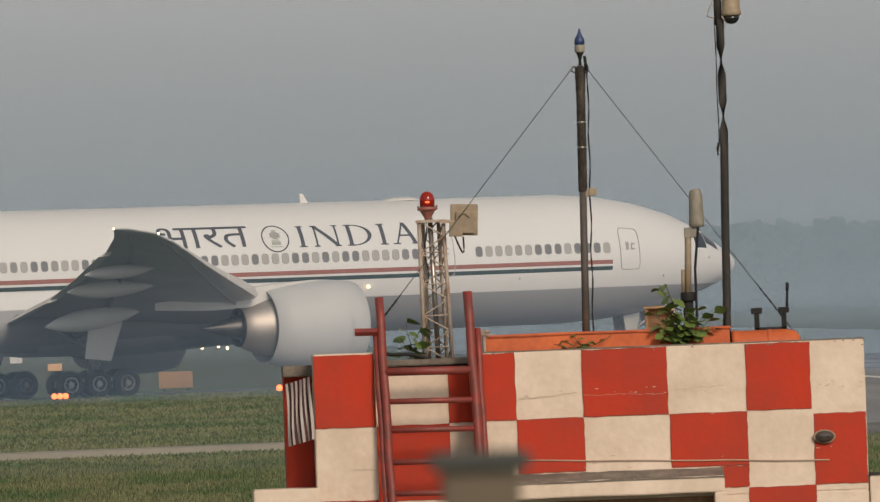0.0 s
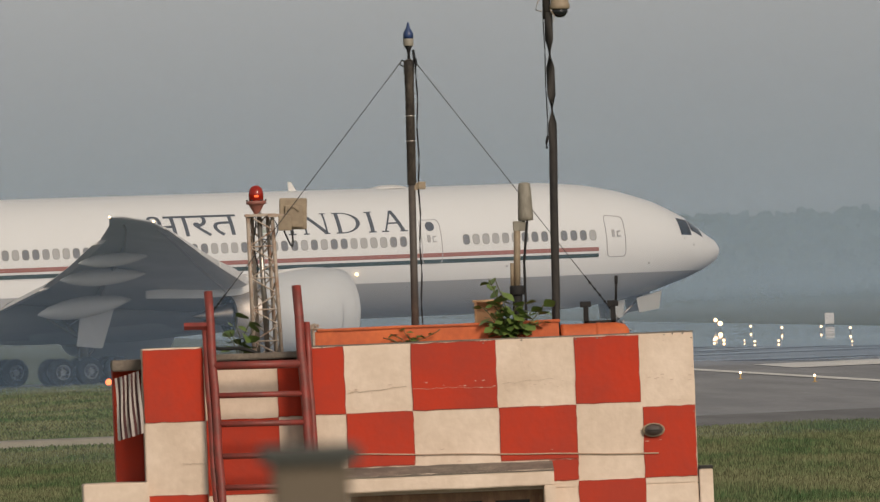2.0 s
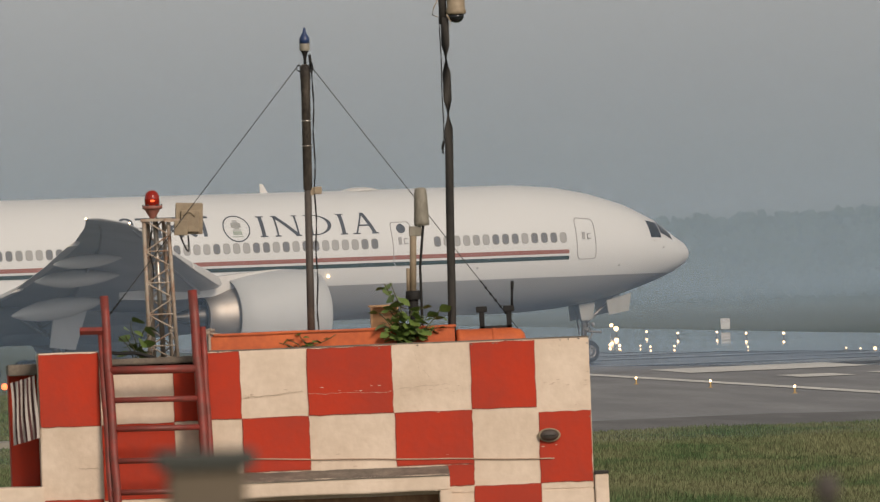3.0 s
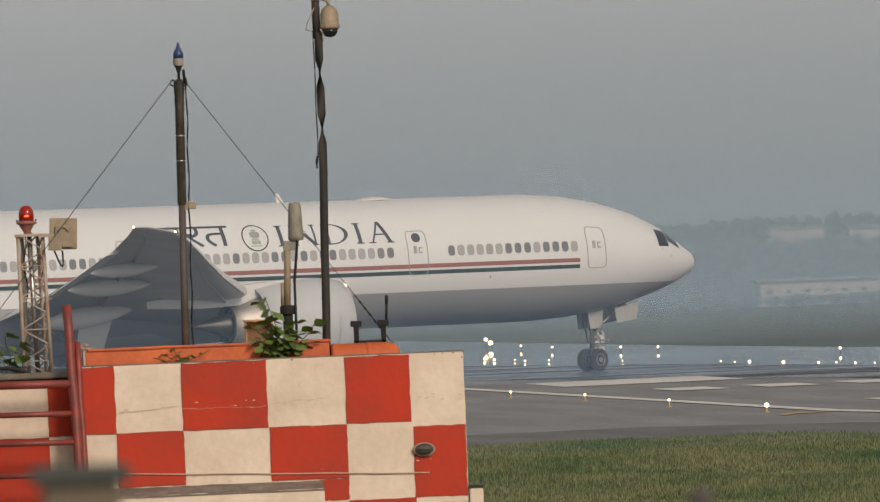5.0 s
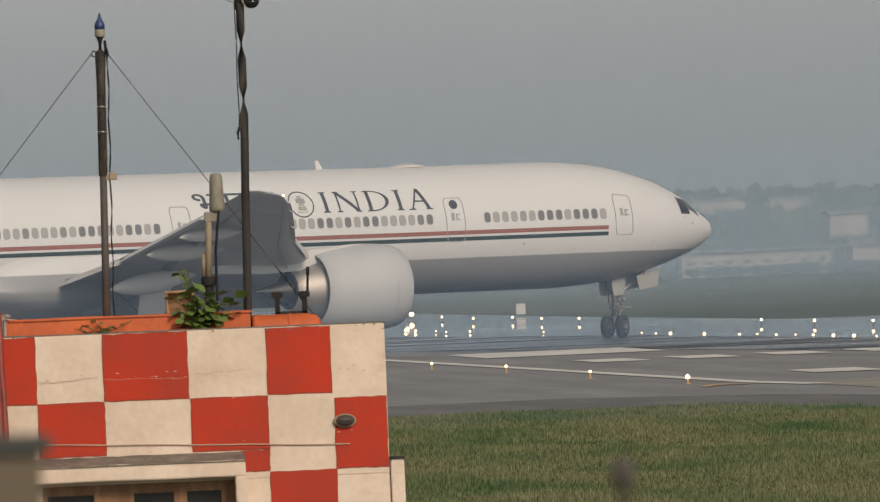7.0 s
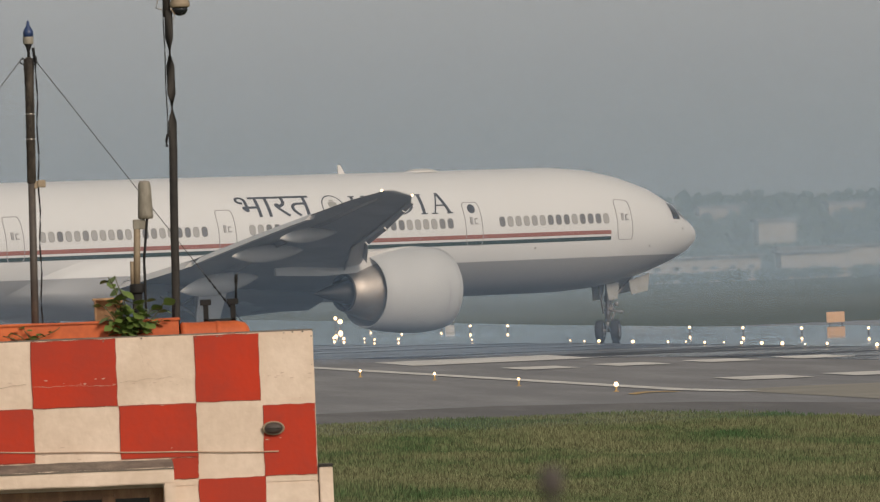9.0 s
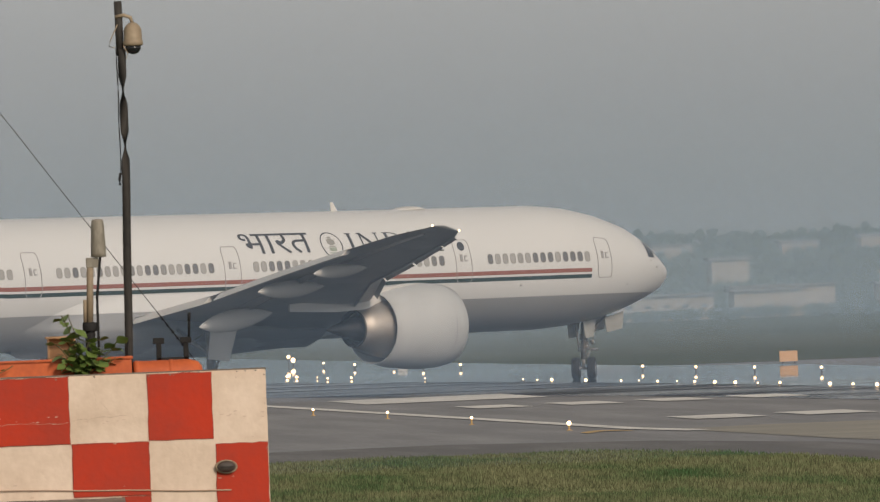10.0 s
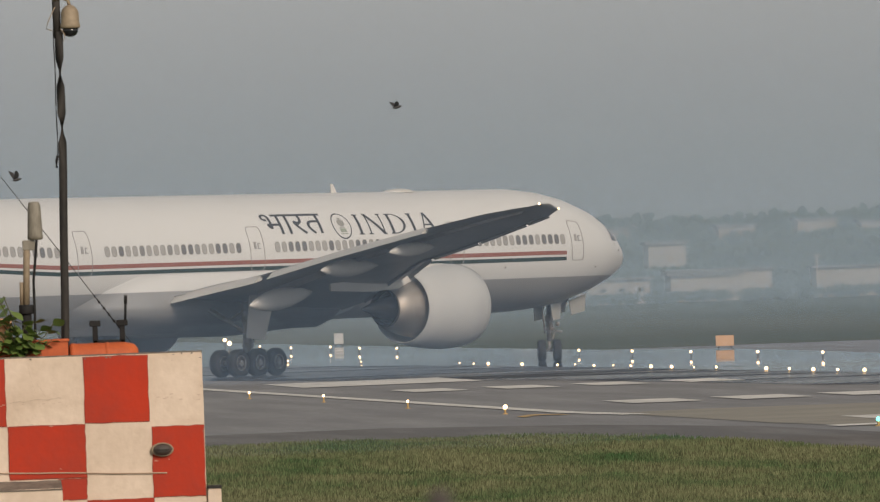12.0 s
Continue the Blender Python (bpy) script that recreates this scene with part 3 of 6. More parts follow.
mp = empty("light_mast", pose(173.9, 1490, 0), "slim pale mast by the far boundary", "mast")
bm = bmesh.new()
tube(bm, (0, 0, -1), (0, 0, 5.0), 0.16, 0.12, 8)
part("shaft", bm, "far_wall", mp, smooth=True)
bm = bmesh.new()
box(bm, -0.35, 0.35, -0.1, 0.1, 4.85, 5.1)
part("head", bm, "far_wall", mp)


# ---- haze: thin tinted sheets added between the distances to stand in for it ----
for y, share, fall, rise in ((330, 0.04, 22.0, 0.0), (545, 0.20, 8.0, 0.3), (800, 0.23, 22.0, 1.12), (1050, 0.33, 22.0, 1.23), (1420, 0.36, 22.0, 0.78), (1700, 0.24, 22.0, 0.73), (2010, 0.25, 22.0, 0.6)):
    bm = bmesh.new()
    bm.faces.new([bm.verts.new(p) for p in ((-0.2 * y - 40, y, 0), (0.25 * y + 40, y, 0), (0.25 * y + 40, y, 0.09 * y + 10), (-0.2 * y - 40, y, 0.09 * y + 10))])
    tagged(part("haze_sheet", bm, haze_material("haze_tint_sheet", share, (0.40, 0.58, 0.84, 1) if y < 600 else (0.47, 0.605, 0.735, 1), fall, rise)), "upright blue-grey sheet standing in for haze", "haze", kind="structure")
# ---- the airliner; its own space: x forward, y to its left, z up, origin on the ground under the main gear ----
plane = empty("airliner", pose(0, 0, 0), "white twin-engined wide-body airliner with red and green stripes", "aeroplane")
ZC, R = 5.65, 3.1


def px(aft):
    return 37.11 - aft


TOP = ((0.0, 5.12), (0.08, 5.42), (0.3, 5.66), (1.0, 6.08), (2.1, 6.86), (3.8, 7.66), (5.7, 8.22), (7.5, 8.55), (9.6, 8.72), (20.0, 8.75), (35.0, 8.84), (48.0, 8.90), (55, 8.88), (62, 8.55), (68, 8.2), (73.2, 7.5))
BOT = ((0.0, 5.12), (0.08, 4.82), (0.3, 4.60), (1.0, 4.22), (2.1, 3.80), (3.8, 3.30), (5.7, 2.90), (7.5, 2.67), (9.6, 2.55), (48.0, 2.55), (55, 3.2), (62, 4.7), (68, 6.1), (73.2, 7.1))
WID = ((0.0, 0.0), (0.08, 0.34), (0.3, 0.62), (1.0, 1.16), (2.1, 1.78), (3.8, 2.42), (5.7, 2.83), (7.5, 3.03), (9.6, 3.1), (48.0, 3.1), (55, 2.9), (62, 2.0), (68, 1.0), (73.2, 0.2))


def lerp(tab, x):
    for (a, u), (b, v) in zip(tab, tab[1:]):
        if x <= b:
            return u + (v - u) * (x - a) / (b - a)
    return tab[-1][1]


def smooth_lerp(tab, x):
    return sum(lerp(tab, max(0, x + d)) for d in (-.25, 0, .25)) / 3 if x > 1.2 else lerp(tab, x)


def skin_point(aft, ang, out=0.0):
    """A point of the fuselage: ang in degrees above the level, on the right-hand side."""
    t, b, w = smooth_lerp(TOP, aft), smooth_lerp(BOT, aft), smooth_lerp(WID, aft)
    c, h = (t + b) / 2, (t - b) / 2
    a = radians(ang)
    return Vector((px(aft), -(w + out) * math.cos(a), c + (h + out) * math.sin(a)))


bm = bmesh.new()
stations = [0.012, 0.04, 0.08, 0.15, 0.3, 0.5, 0.75, 1.0, 1.3, 1.7, 2.1, 2.6, 3.2, 3.8, 4.6, 5.7, 6.6, 7.5, 8.5, 9.6] + [10 + 2 * k for k in range(20)] + [50, 52, 54, 56, 58, 60, 62, 64, 66, 68, 70, 72, 73.2]
rings(bm, [[skin_point(s, k * 360 / 72) for k in range(72)] for s in stations])
bmesh.ops.recalc_face_normals(bm, faces=bm.faces)
part("fuselage", bm, "skin", plane, "white upper hull over a grey belly", smooth=True)


def on_skin(aft, z):
    return skin_point(aft, math.degrees(math.asin(max(-1, min(1, (z - ZC) / R)))))


def strip(name, a0, a1, z0, z1, mat, out=0.008, label=""):
    bm = bmesh.new()
    n = max(2, int((a1 - a0) / 1.0))
    g0, g1 = (math.degrees(math.asin((z - ZC) / R)) for z in (z0, z1))
    rows = [[skin_point(a0 + (a1 - a0) * i / n, g, out) for g in (g0, (g0 + g1) / 2, g1)] for i in range(n + 1)]
    rings(bm, rows, close=False)
    bmesh.ops.recalc_face_normals(bm, faces=bm.faces)
    return part(name, bm, mat, plane, label)


strip("stripe", 8.18, 60, 5.345, 5.545, "livery_red", label="brick red livery stripe")
strip("stripe", 8.18, 60, 5.045, 5.235, "livery_green", label="dark green livery stripe")

# cabin windows and doors
DOORS = (7.18, 17.23, 33.07, 46.3, 58.8)
G = [math.degrees(math.asin((z - ZC) / R)) for z in (5.94, 6.34)]


def surface_frame(aft, ang, out=0.0, side=1):
    """Pose on the hull: local x forward, local y out of the skin, local z up along it."""
    p = skin_point(aft, ang, out)
    a = radians(ang)
    up = Vector((0, math.sin(a), math.cos(a)))
    outward = Vector((0, -math.cos(a), math.sin(a)))
    m = Matrix(((1, 0, 0), (0, outward.y, up.y), (0, outward.z, up.z))).to_4x4()
    m.translation = p
    return m


def rounded(w, h, r, n=4):
    pts = []
    for cx, cz, a0 in ((w / 2 - r, h / 2 - r, 0), (-w / 2 + r, h / 2 - r, 90), (-w / 2 + r, -h / 2 + r, 180), (w / 2 - r, -h / 2 + r, 270)):
        pts += [(cx + r * math.cos(radians(a0 + 90 * k / n)), cz + r * math.sin(radians(a0 + 90 * k / n))) for k in range(n + 1)]
    return pts


bm = bmesh.new()
outer, inner = rounded(0.38, 0.52, 0.15), rounded(0.33, 0.46, 0.13)
rings(bm, [[(x, 0.0, z) for x, z in outer], [(x, 0.014, z) for x, z in outer], [(x, 0.014, z) for x, z in inner], [(x, 0.006, z) for x, z in inner]], caps=False)
bm.faces.new([bm.verts.new((x, 0.006, z)) for x, z in inner][::-1]).material_index = 1
win = part("cabin_window", bm, ["emblem", "cabin_pane"], plane)
wa = math.degrees(math.asin((6.14 - ZC) / R))
win.matrix_local = surface_frame(8.47, wa, 0.0)
spots = [8.47 + 0.53 * k for k in range(1, 14)] + [18.75 + 0.53 * k for k in range(25)] + [34.5 + 0.53 * k for k in range(20)] + [47.8 + 0.53 * k for k in range(18)]
for s in spots:
    w = new("cabin_window", win.data)
    w.parent = plane
    w.matrix_local = surface_frame(s, wa, 0.0)


def cabin_door(aft, porthole=True):
    """Door outline, handle and small window, laid on the hull."""
    bm = bmesh.new()
    w, z0, z1 = 1.12, 5.02, 7.15
    lo, hi = (math.degrees(math.asin((z - ZC) / R)) for z in (z0, z1))
    pts = rounded(w, 1.0, 0.16, 5)

    def at(x, v, out):
        return skin_point(aft - x, lo + (hi - lo) * (v + 0.5), out)
    dense = []
    for (x0, v0), (x1, v1) in zip(pts, pts[1:] + pts[:1]):
        n = 6 if abs(v1 - v0) > 0.3 else 1
        dense += [(x0 + (x1 - x0) * k / n, v0 + (v1 - v0) * k / n) for k in range(n)]
    k1, k2 = 0.93, 0.965
    rings(bm, [[at(x, v, 0.004) for x, v in dense], [at(x, v, 0.02) for x, v in dense], [at(x * k1, v * k2, 0.02) for x, v in dense], [at(x * k1, v * k2, 0.004) for x, v in dense]], caps=False)
    d = part("cabin_door", bm, "seam", plane, "closed cabin door outline in grey seam")
    bm = bmesh.new()
    a = math.degrees(math.asin((6.22 - ZC) / R))
    f = surface_frame(aft, a, 0.008)
    for x0, x1, z0, z1 in ((-0.22, -0.06, -0.16, 0.2), (0.06, 0.10, -0.16, 0.12), (0.10, 0.26, -0.16, -0.10), (0.10, 0.26, 0.08, 0.14)):
        box(bm, x0, x1, 0, 0.03, z0, z1)
    bmesh.ops.transform(bm, matrix=f, verts=bm.verts)
    part("door_handle", bm, "seam", d, "recessed grey handle and window")


for s in DOORS:
    cabin_door(s)
bm = bmesh.new()
lathe(bm, [(0.24, 0.0), (0.24, 0.015), (0.02, 0.02)], axis="Y", n=24)
bmesh.ops.transform(bm, matrix=surface_frame(17.23, math.degrees(math.asin((6.82 - ZC) / R)), 0.004), verts=bm.verts)
part("round_window", bm, "livery_text", plane, "dark round panel on the door")


# lettering wrapped over the hull
def wrap(bm, aft0, z_mid, out=0.012):
    """Lay a flat drawing (x along the hull forward, y up, metres) on the right-hand side; aft0 is its left end."""
    lo = min(v.co.y for v in bm.verts)
    hi = max(v.co.y for v in bm.verts)
    for k in range(1, 10):
        bmesh.ops.bisect_plane(bm, geom=bm.verts[:] + bm.edges[:] + bm.faces[:], plane_co=(0, lo + (hi - lo) * k / 10, 0), plane_no=(0, 1, 0))
    mid = math.degrees(math.asin((z_mid - ZC) / R))
    for v in bm.verts:
        v.co = skin_point(aft0 - v.co.x, mid + math.degrees(v.co.y / R), out)
    bmesh.ops.recalc_face_normals(bm, faces=bm.faces)


def poly(bm, pts):
    f = bm.faces.new([bm.verts.new((x, y, 0)) for x, y in pts])
    return f


def bar(bm, x0, y0, x1, y1, w):
    """A stroke with level ends."""
    poly(bm, ((x0 - w / 2, y0), (x0 + w / 2, y0), (x1 + w / 2, y1), (x1 - w / 2, y1)))


def letter(ch):
    bm = bmesh.new()
    h, s, thick, thin = 1.14, 0.065, 0.20, 0.10

    def stem(x, w):
        bar(bm, x, -h / 2, x, h / 2, w)
        for y in (-h / 2, h / 2 - s):
            poly(bm, ((x - w / 2 - 0.11, y), (x - w / 2, y), (x - w / 2, y + s), (x - w / 2 - 0.11, y + s)))
            poly(bm, ((x + w / 2, y), (x + w / 2 + 0.11, y), (x + w / 2 + 0.11, y + s), (x + w / 2, y + s)))
    if ch == "I":
        stem(0.25, thick)
        width = 0.5
    elif ch == "N":
        stem(0.25, thin)
        stem(1.35, thin)
        bar(bm, 0.22, h / 2, 1.38, -h / 2, 0.25)
        width = 1.55
    elif ch == "D":
        stem(0.25, thick)
        n = 18
        rows = []
        for k in range(n + 1):
            a = math.pi / 2 - math.pi * k / n
            t = 0.08 + 0.13 * abs(math.cos(a))
            rows.append(((0.36 + 1.04 * math.cos(a), h / 2 * math.sin(a)), (0.36 + (1.04 - t) * math.cos(a), (h / 2 - 0.055) * math.sin(a))))
        for (a0, b0), (a1, b1) in zip(rows, rows[1:]):
            poly(bm, (a0, b0, b1, a1))
        width = 1.48
    else:
        bar(bm, 0.16, -h / 2, 0.66, h / 2, 0.10)
        bar(bm, 1.16, -h / 2, 0.68, h / 2 + 0.03, 0.21)
        poly(bm, ((0.36, -0.16), (0.98, -0.16), (0.96, -0.08), (0.39, -0.08)))
        for x in (0.16, 1.16):
            poly(bm, ((x - 0.2, -h / 2), (x + 0.2, -h / 2), (x + 0.2, -h / 2 + s), (x - 0.2, -h / 2 + s)))
        width = 1.35
    return bm, width


at = 24.84
for ch in "INDIA":
    bm, width = letter(ch)
    wrap(bm, at, 7.15)
    part("letter", bm, "livery_text", plane, "slate grey letter " + ch)
    at -= width + 0.255
text = bpy.data.curves.new("devanagari", "FONT")
text.body, text.size, text.align_x = "भारत", 1.75, "LEFT"
holder = bpy.data.objects.new("devanagari", text)
scene.collection.objects.link(holder)
bpy.context.view_layer.update()
flat = holder.to_mesh()
bm = bmesh.new()
bm.from_mesh(flat)
holder.to_mesh_clear()
bpy.data.objects.remove(holder)
lo = Vector((min(v.co.x for v in bm.verts), min(v.co.y for v in bm.verts)))
hi = Vector((max(v.co.x for v in bm.verts), max(v.co.y for v in bm.verts)))
for v in bm.verts:
    v.co = ((v.co.x - lo.x) / (hi.x - lo.x) * 4.72, ((v.co.y - lo.y) / (hi.y - lo.y) - 0.5) * 1.17, 0)
wrap(bm, 32.05, 7.25)
part("lettering", bm, "livery_text", plane, "slate grey Devanagari lettering भारत")

# round emblem: ring and a plain pillar shape
bm = bmesh.new()
n = 40
for k in range(n):
    a, b = k * math.tau / n, (k + 1) * math.tau / n
    poly(bm, [(r * math.cos(t), r * math.sin(t)) for r, t in ((0.72, a), (0.72, b), (0.655, b), (0.655, a))])
wrap(bm, 25.98, 7.1)
part("emblem_ring", bm, "livery_text", plane, "thin dark emblem ring")
bm = bmesh.new()
for x0, x1, y0, y1 in ((-0.14, 0.14, -0.05, 0.34), (-0.26, -0.14, 0.02, 0.28), (0.14, 0.26, 0.02, 0.28), (-0.2, 0.2, -0.13, -0.08), (-0.12, 0.12, 0.36, 0.44)):
    poly(bm, ((x0, y0), (x1, y0), (x1, y1), (x0, y1)))
wrap(bm, 25.98, 7.1)
part("emblem_pillar", bm, "emblem", plane, "plain grey pillar shape")
bm = bmesh.new()
for x0, x1, y0, y1 in ((-0.24, 0.24, -0.36, -0.16), (-0.3, 0.3, -0.47, -0.42)):
    poly(bm, ((x0, y0), (x1, y0), (x1, y1), (x0, y1)))
wrap(bm, 25.98, 7.1)
part("emblem_base", bm, "emblem_green", plane, "pale green emblem base")

# cockpit glazing
for a0, a1, g0, g1, g2, g3 in ((1.50, 2.30, 27, 30, 57, 66), (2.36, 3.10, 20, 16, 45, 52)):
    for side in (1, -1):
        bm = bmesh.new()
        n = 6
        rows = []
        for i in range(n + 1):
            f = i / n
            lo_g, hi_g = g0 + (g1 - g0) * f, g3 + (g2 - g3) * f
            row = [skin_point(a0 + (a1 - a0) * f, lo_g + (hi_g - lo_g) * k / 6, 0.012) for k in range(7)]
            rows.append([Vector((p.x, p.y * side, p.z)) for p in row])
        rings(bm, rows, close=False)
        bmesh.ops.recalc_face_normals(bm, faces=bm.faces)
        part("cockpit_window", bm, "cockpit_glass", plane, "dark cockpit windscreen pane", smooth=True)

# small fittings on the hull
for aft, g, r in ((2.3, 4, .05), (2.9, 12, .04), (5.2, -20, .05), (13.2, -16, .06), (18.4, -32, .05), (12.6, -8, .05)):
    bm = bmesh.new()
    lathe(bm, [(r, 0), (r * 0.9, 0.03), (r * 0.3, 0.05)], axis="Y", n=10)
    bmesh.ops.transform(bm, matrix=surface_frame(aft, g, 0.0), verts=bm.verts)
    part("probe", bm, "seam", plane, "small grey hull probe")
bm = bmesh.new()
rings(bm, [[(px(23.2), -0.04, 8.6), (px(22.7), -0.04, 8.6), (px(22.7), 0.04, 8.6), (px(23.2), 0.04, 8.6)], [(px(23.25), -0.02, 9.2), (px(23.08), -0.02, 9.2), (px(23.08), 0.02, 9.2), (px(23.25), 0.02, 9.2)]])
part("blade_aerial", bm, "white_paint", plane, "white blade aerial on the spine")
bm = bmesh.new()
lathe(bm, [(0.95, 0.0), (0.88, 0.07), (0.62, 0.14), (0.3, 0.175), (0.02, 0.18)], (0, 0, 0), n=28)
bmesh.ops.transform(bm, matrix=Matrix.Translation((px(17.85), 0, 8.70)) @ Matrix.Diagonal((1.0, 0.7, 1, 1)), verts=bm.verts)
part("aerial_dome", bm, "white_paint", plane, "low cream aerial dome on the spine", smooth=True)

# wing-to-body fairing
bm = bmesh.new()
fair = ((22.6, 0.2, 0.15), (24.2, 2.1, 0.55), (27, 3.1, 1.05), (32, 3.3, 1.30), (38, 3.25, 1.25), (42, 2.8, 0.9), (45, 1.5, 0.45), (47, 0.3, 0.1))
rings(bm, [[(px(a), w * math.cos(k * math.tau / 24), 3.35 + h * math.sin(k * math.tau / 24) * 1.1) for k in range(24)] for a, w, h in fair])
bmesh.ops.recalc_face_normals(bm, faces=bm.faces)
part("belly_fairing", bm, "wing_grey", plane, "grey wing root fairing", smooth=True)

# flared panels between the hull and the wing, their aft edge swept
EDGE = ((2.2, 44.6), (2.7, 45.6), (3.1, 46.2), (3.5, 46.3), (3.9, 45.5), (4.4, 44.4), (4.85, 42.9), (5.02, 42.3))
FLARE = ((2.2, 1.7), (2.6, 2.75), (3.0, 3.22), (3.4, 3.42), (3.8, 3.36), (4.3, 3.20), (4.8, 3.06), (5.02, 3.04))
for side in (-1, 1):
    bm = bmesh.new()
    rows = []
    for i in range(25):
        z = 2.2 + 2.82 * i / 24
        hull = 3.1 * math.sqrt(max(0.0, 1 - ((z - ZC) / 3.12) ** 2))
        row = []
        for k in range(29):
            f = k / 28
            a = lerp(EDGE, z) + (27.0 - lerp(EDGE, z)) * f
            grow = min(1.0, f * 4.5)
            grow = grow * grow * (3 - 2 * grow)
            row.append((px(a), side * (hull - 0.03 + 0.045 * min(1, f * 40) + (max(lerp(FLARE, z) - hull, 0.0) + 0.02) * grow), z))
        rows.append(row)
    rings(bm, rows, close=False)
    bmesh.ops.recalc_face_normals(bm, faces=bm.faces)
    part("root_fairing", bm, "skin", plane, "flared white wing root fairing panel", smooth=True)
    bm = bmesh.new()
    bmesh.ops.create_icosphere(bm, subdivisions=2, radius=0.07, matrix=Matrix.Translation((px(21.28), side * 3.0, 4.67)))
    part("wing_inspection_lamp", bm, "lamp_glow", plane, "small lit white lamp on the hull", smooth=True)

# wings: rows of (span, leading edge aft, trailing edge aft, height, thickness, rise of the leading edge)
WING = ((2.4, 24.2, 39.9, 3.85, 1.75, -0.30), (6.0, 26.9, 40.25, 4.26, 1.35, -0.36), (9.6, 30.2, 40.8, 4.88, 1.02, -0.45), (15.0, 34.75, 42.0, 5.78, 0.72, -0.33), (21.0, 38.8, 43.75, 6.63, 0.50, -0.57), (27.0, 42.9, 46.2, 7.28, 0.33, -0.51), (29.8, 44.85, 47.55, 7.47, 0.25, -0.37), (31.4, 46.2, 48.34, 7.56, 0.16, -0.18), (32.3, 48.0, 48.8, 7.64, 0.06, 0.0))


def foil(span, le, te, z, th, rise, side, n=10):
    c = te - le
    up, dn = [], []
    for k in range(n + 1):
        u = 0.5 - 0.5 * math.cos(math.pi * k / n)
        y = 5 * (0.2969 * math.sqrt(u) - 0.126 * u - 0.3516 * u * u + 0.2843 * u ** 3 - 0.1015 * u ** 4)
        y = y / 0.5
        camber = 0.18 * th * math.sin(math.pi * u) + rise * (1 - u)
        up.append((px(le + c * u), side * span, z + camber + th * 0.5 * y))
        dn.append((px(le + c * u), side * span, z + camber - th * 0.5 * y))
    return up + dn[-1:0:-1]


for side in (-1, 1):
    bm = bmesh.new()
    rings(bm, [foil(*row, side) for row in WING])
    bmesh.ops.recalc_face_normals(bm, faces=bm.faces)
    wing = part("wing", bm, "wing_grey", plane, "pale grey swept wing", smooth=True)
    # flap track fairings
    for span, a0, a1, z0, z1, w, h in ((8.8, 36.2, 41.04, 3.95, 3.40, 0.46, 0.52), (14.4, 38.2, 42.56, 5.12, 4.95, 0.38, 0.42), (19.9, 40.8, 44.31, 5.90, 5.69, 0.30, 0.33)):
        bm = bmesh.new()
        prof = ((0, 0.10), (0.15, 0.55), (0.35, 0.88), (0.55, 1.0), (0.72, 0.88), (0.88, 0.52), (0.96, 0.24), (1, 0.04))
        rings(bm, [[(px(a0 + (a1 - a0) * u), side * span + w * f * math.cos(k * math.tau / 14), z0 + (z1 - z0) * u + h * f * math.sin(k * math.tau / 14)) for k in range(14)] for u, f in prof])
        bmesh.ops.recalc_face_normals(bm, faces=bm.faces)
        part("flap_fairing", bm, "white_paint", wing, "pale grey canoe-shaped flap fairing", smooth=True)
    for aft, span, zz in ((48.72, 32.2, 7.66), (46.1, 31.3, 7.40)):
        bm = bmesh.new()
        bmesh.ops.create_icosphere(bm, subdivisions=2, radius=0.052, matrix=Matrix.Translation((px(aft), side * span, zz)))
        part("wingtip_lamp", bm, "lamp_glow", wing, "lit white wingtip lamp")
    # flaps, drooped for take-off
    for rows_f in (((3.3, 39.6, 40.4, 3.98, 3.60), (9.3, 40.4, 41.25, 4.86, 4.46)), ((10.2, 40.6, 41.45, 5.00, 4.62), (15.5, 41.8, 42.65, 5.88, 5.53), (22.0, 43.8, 44.6, 6.77, 6.47))):
        bm = bmesh.new()
        rings(bm, [[(px(a), side * sp, z0 + 0.02), (px(a * 0.7 + b * 0.3), side * sp, z0 * 0.78 + z1 * 0.22 + 0.10), (px(b), side * sp, z1), (px(a * 0.7 + b * 0.3), side * sp, z0 * 0.7 + z1 * 0.3 - 0.16)] for sp, a, b, z0, z1 in rows_f])
        bmesh.ops.recalc_face_normals(bm, faces=bm.faces)
        part("flap", bm, "white_paint", wing, "pale grey drooped wing flap")
    # slats, run out ahead of the leading edge
    for lo_r, hi_r, f0 in ((WING[2], WING[3], 0.22), (WING[3], WING[4], 0.03), (WING[4], WING[5], 0.03), (WING[5], WING[6], 0.03)):
        bm = bmesh.new()
        rows = []
        for k in range(7):
            f = f0 + (0.97 - f0) * k / 6
            sp, le, te, z, th, rise = (u + (v - u) * f for u, v in zip(lo_r, hi_r))
            c = min(1.0, (te - le) * 0.16)
            rows.append([(px(le - 0.16), side * sp, z + rise - th * 0.30), (px(le - 0.10), side * sp, z + rise + th * 0.12), (px(le + c * 0.5), side * sp, z + rise * 0.96 + th * 0.52), (px(le + c), side * sp, z + rise * 0.9 + th * 0.60), (px(le + c), side * sp, z + rise * 0.9 + th * 0.50), (px(le + 0.05), side * sp, z + rise - th * 0.05)])
        rings(bm, rows)
        bmesh.ops.recalc_face_normals(bm, faces=bm.faces)
        part("slat", bm, "white_paint", wing, "pale grey leading edge slat")
    # slat and flap joints
    for u, wd in ((0.12, 0.03), (0.74, 0.04)):
        bm = bmesh.new()
        rows = []
        for sp, le, te, z, th, rise in WING[1:-2]:
            x, z = le + (te - le) * u, z + rise * (1 - u)
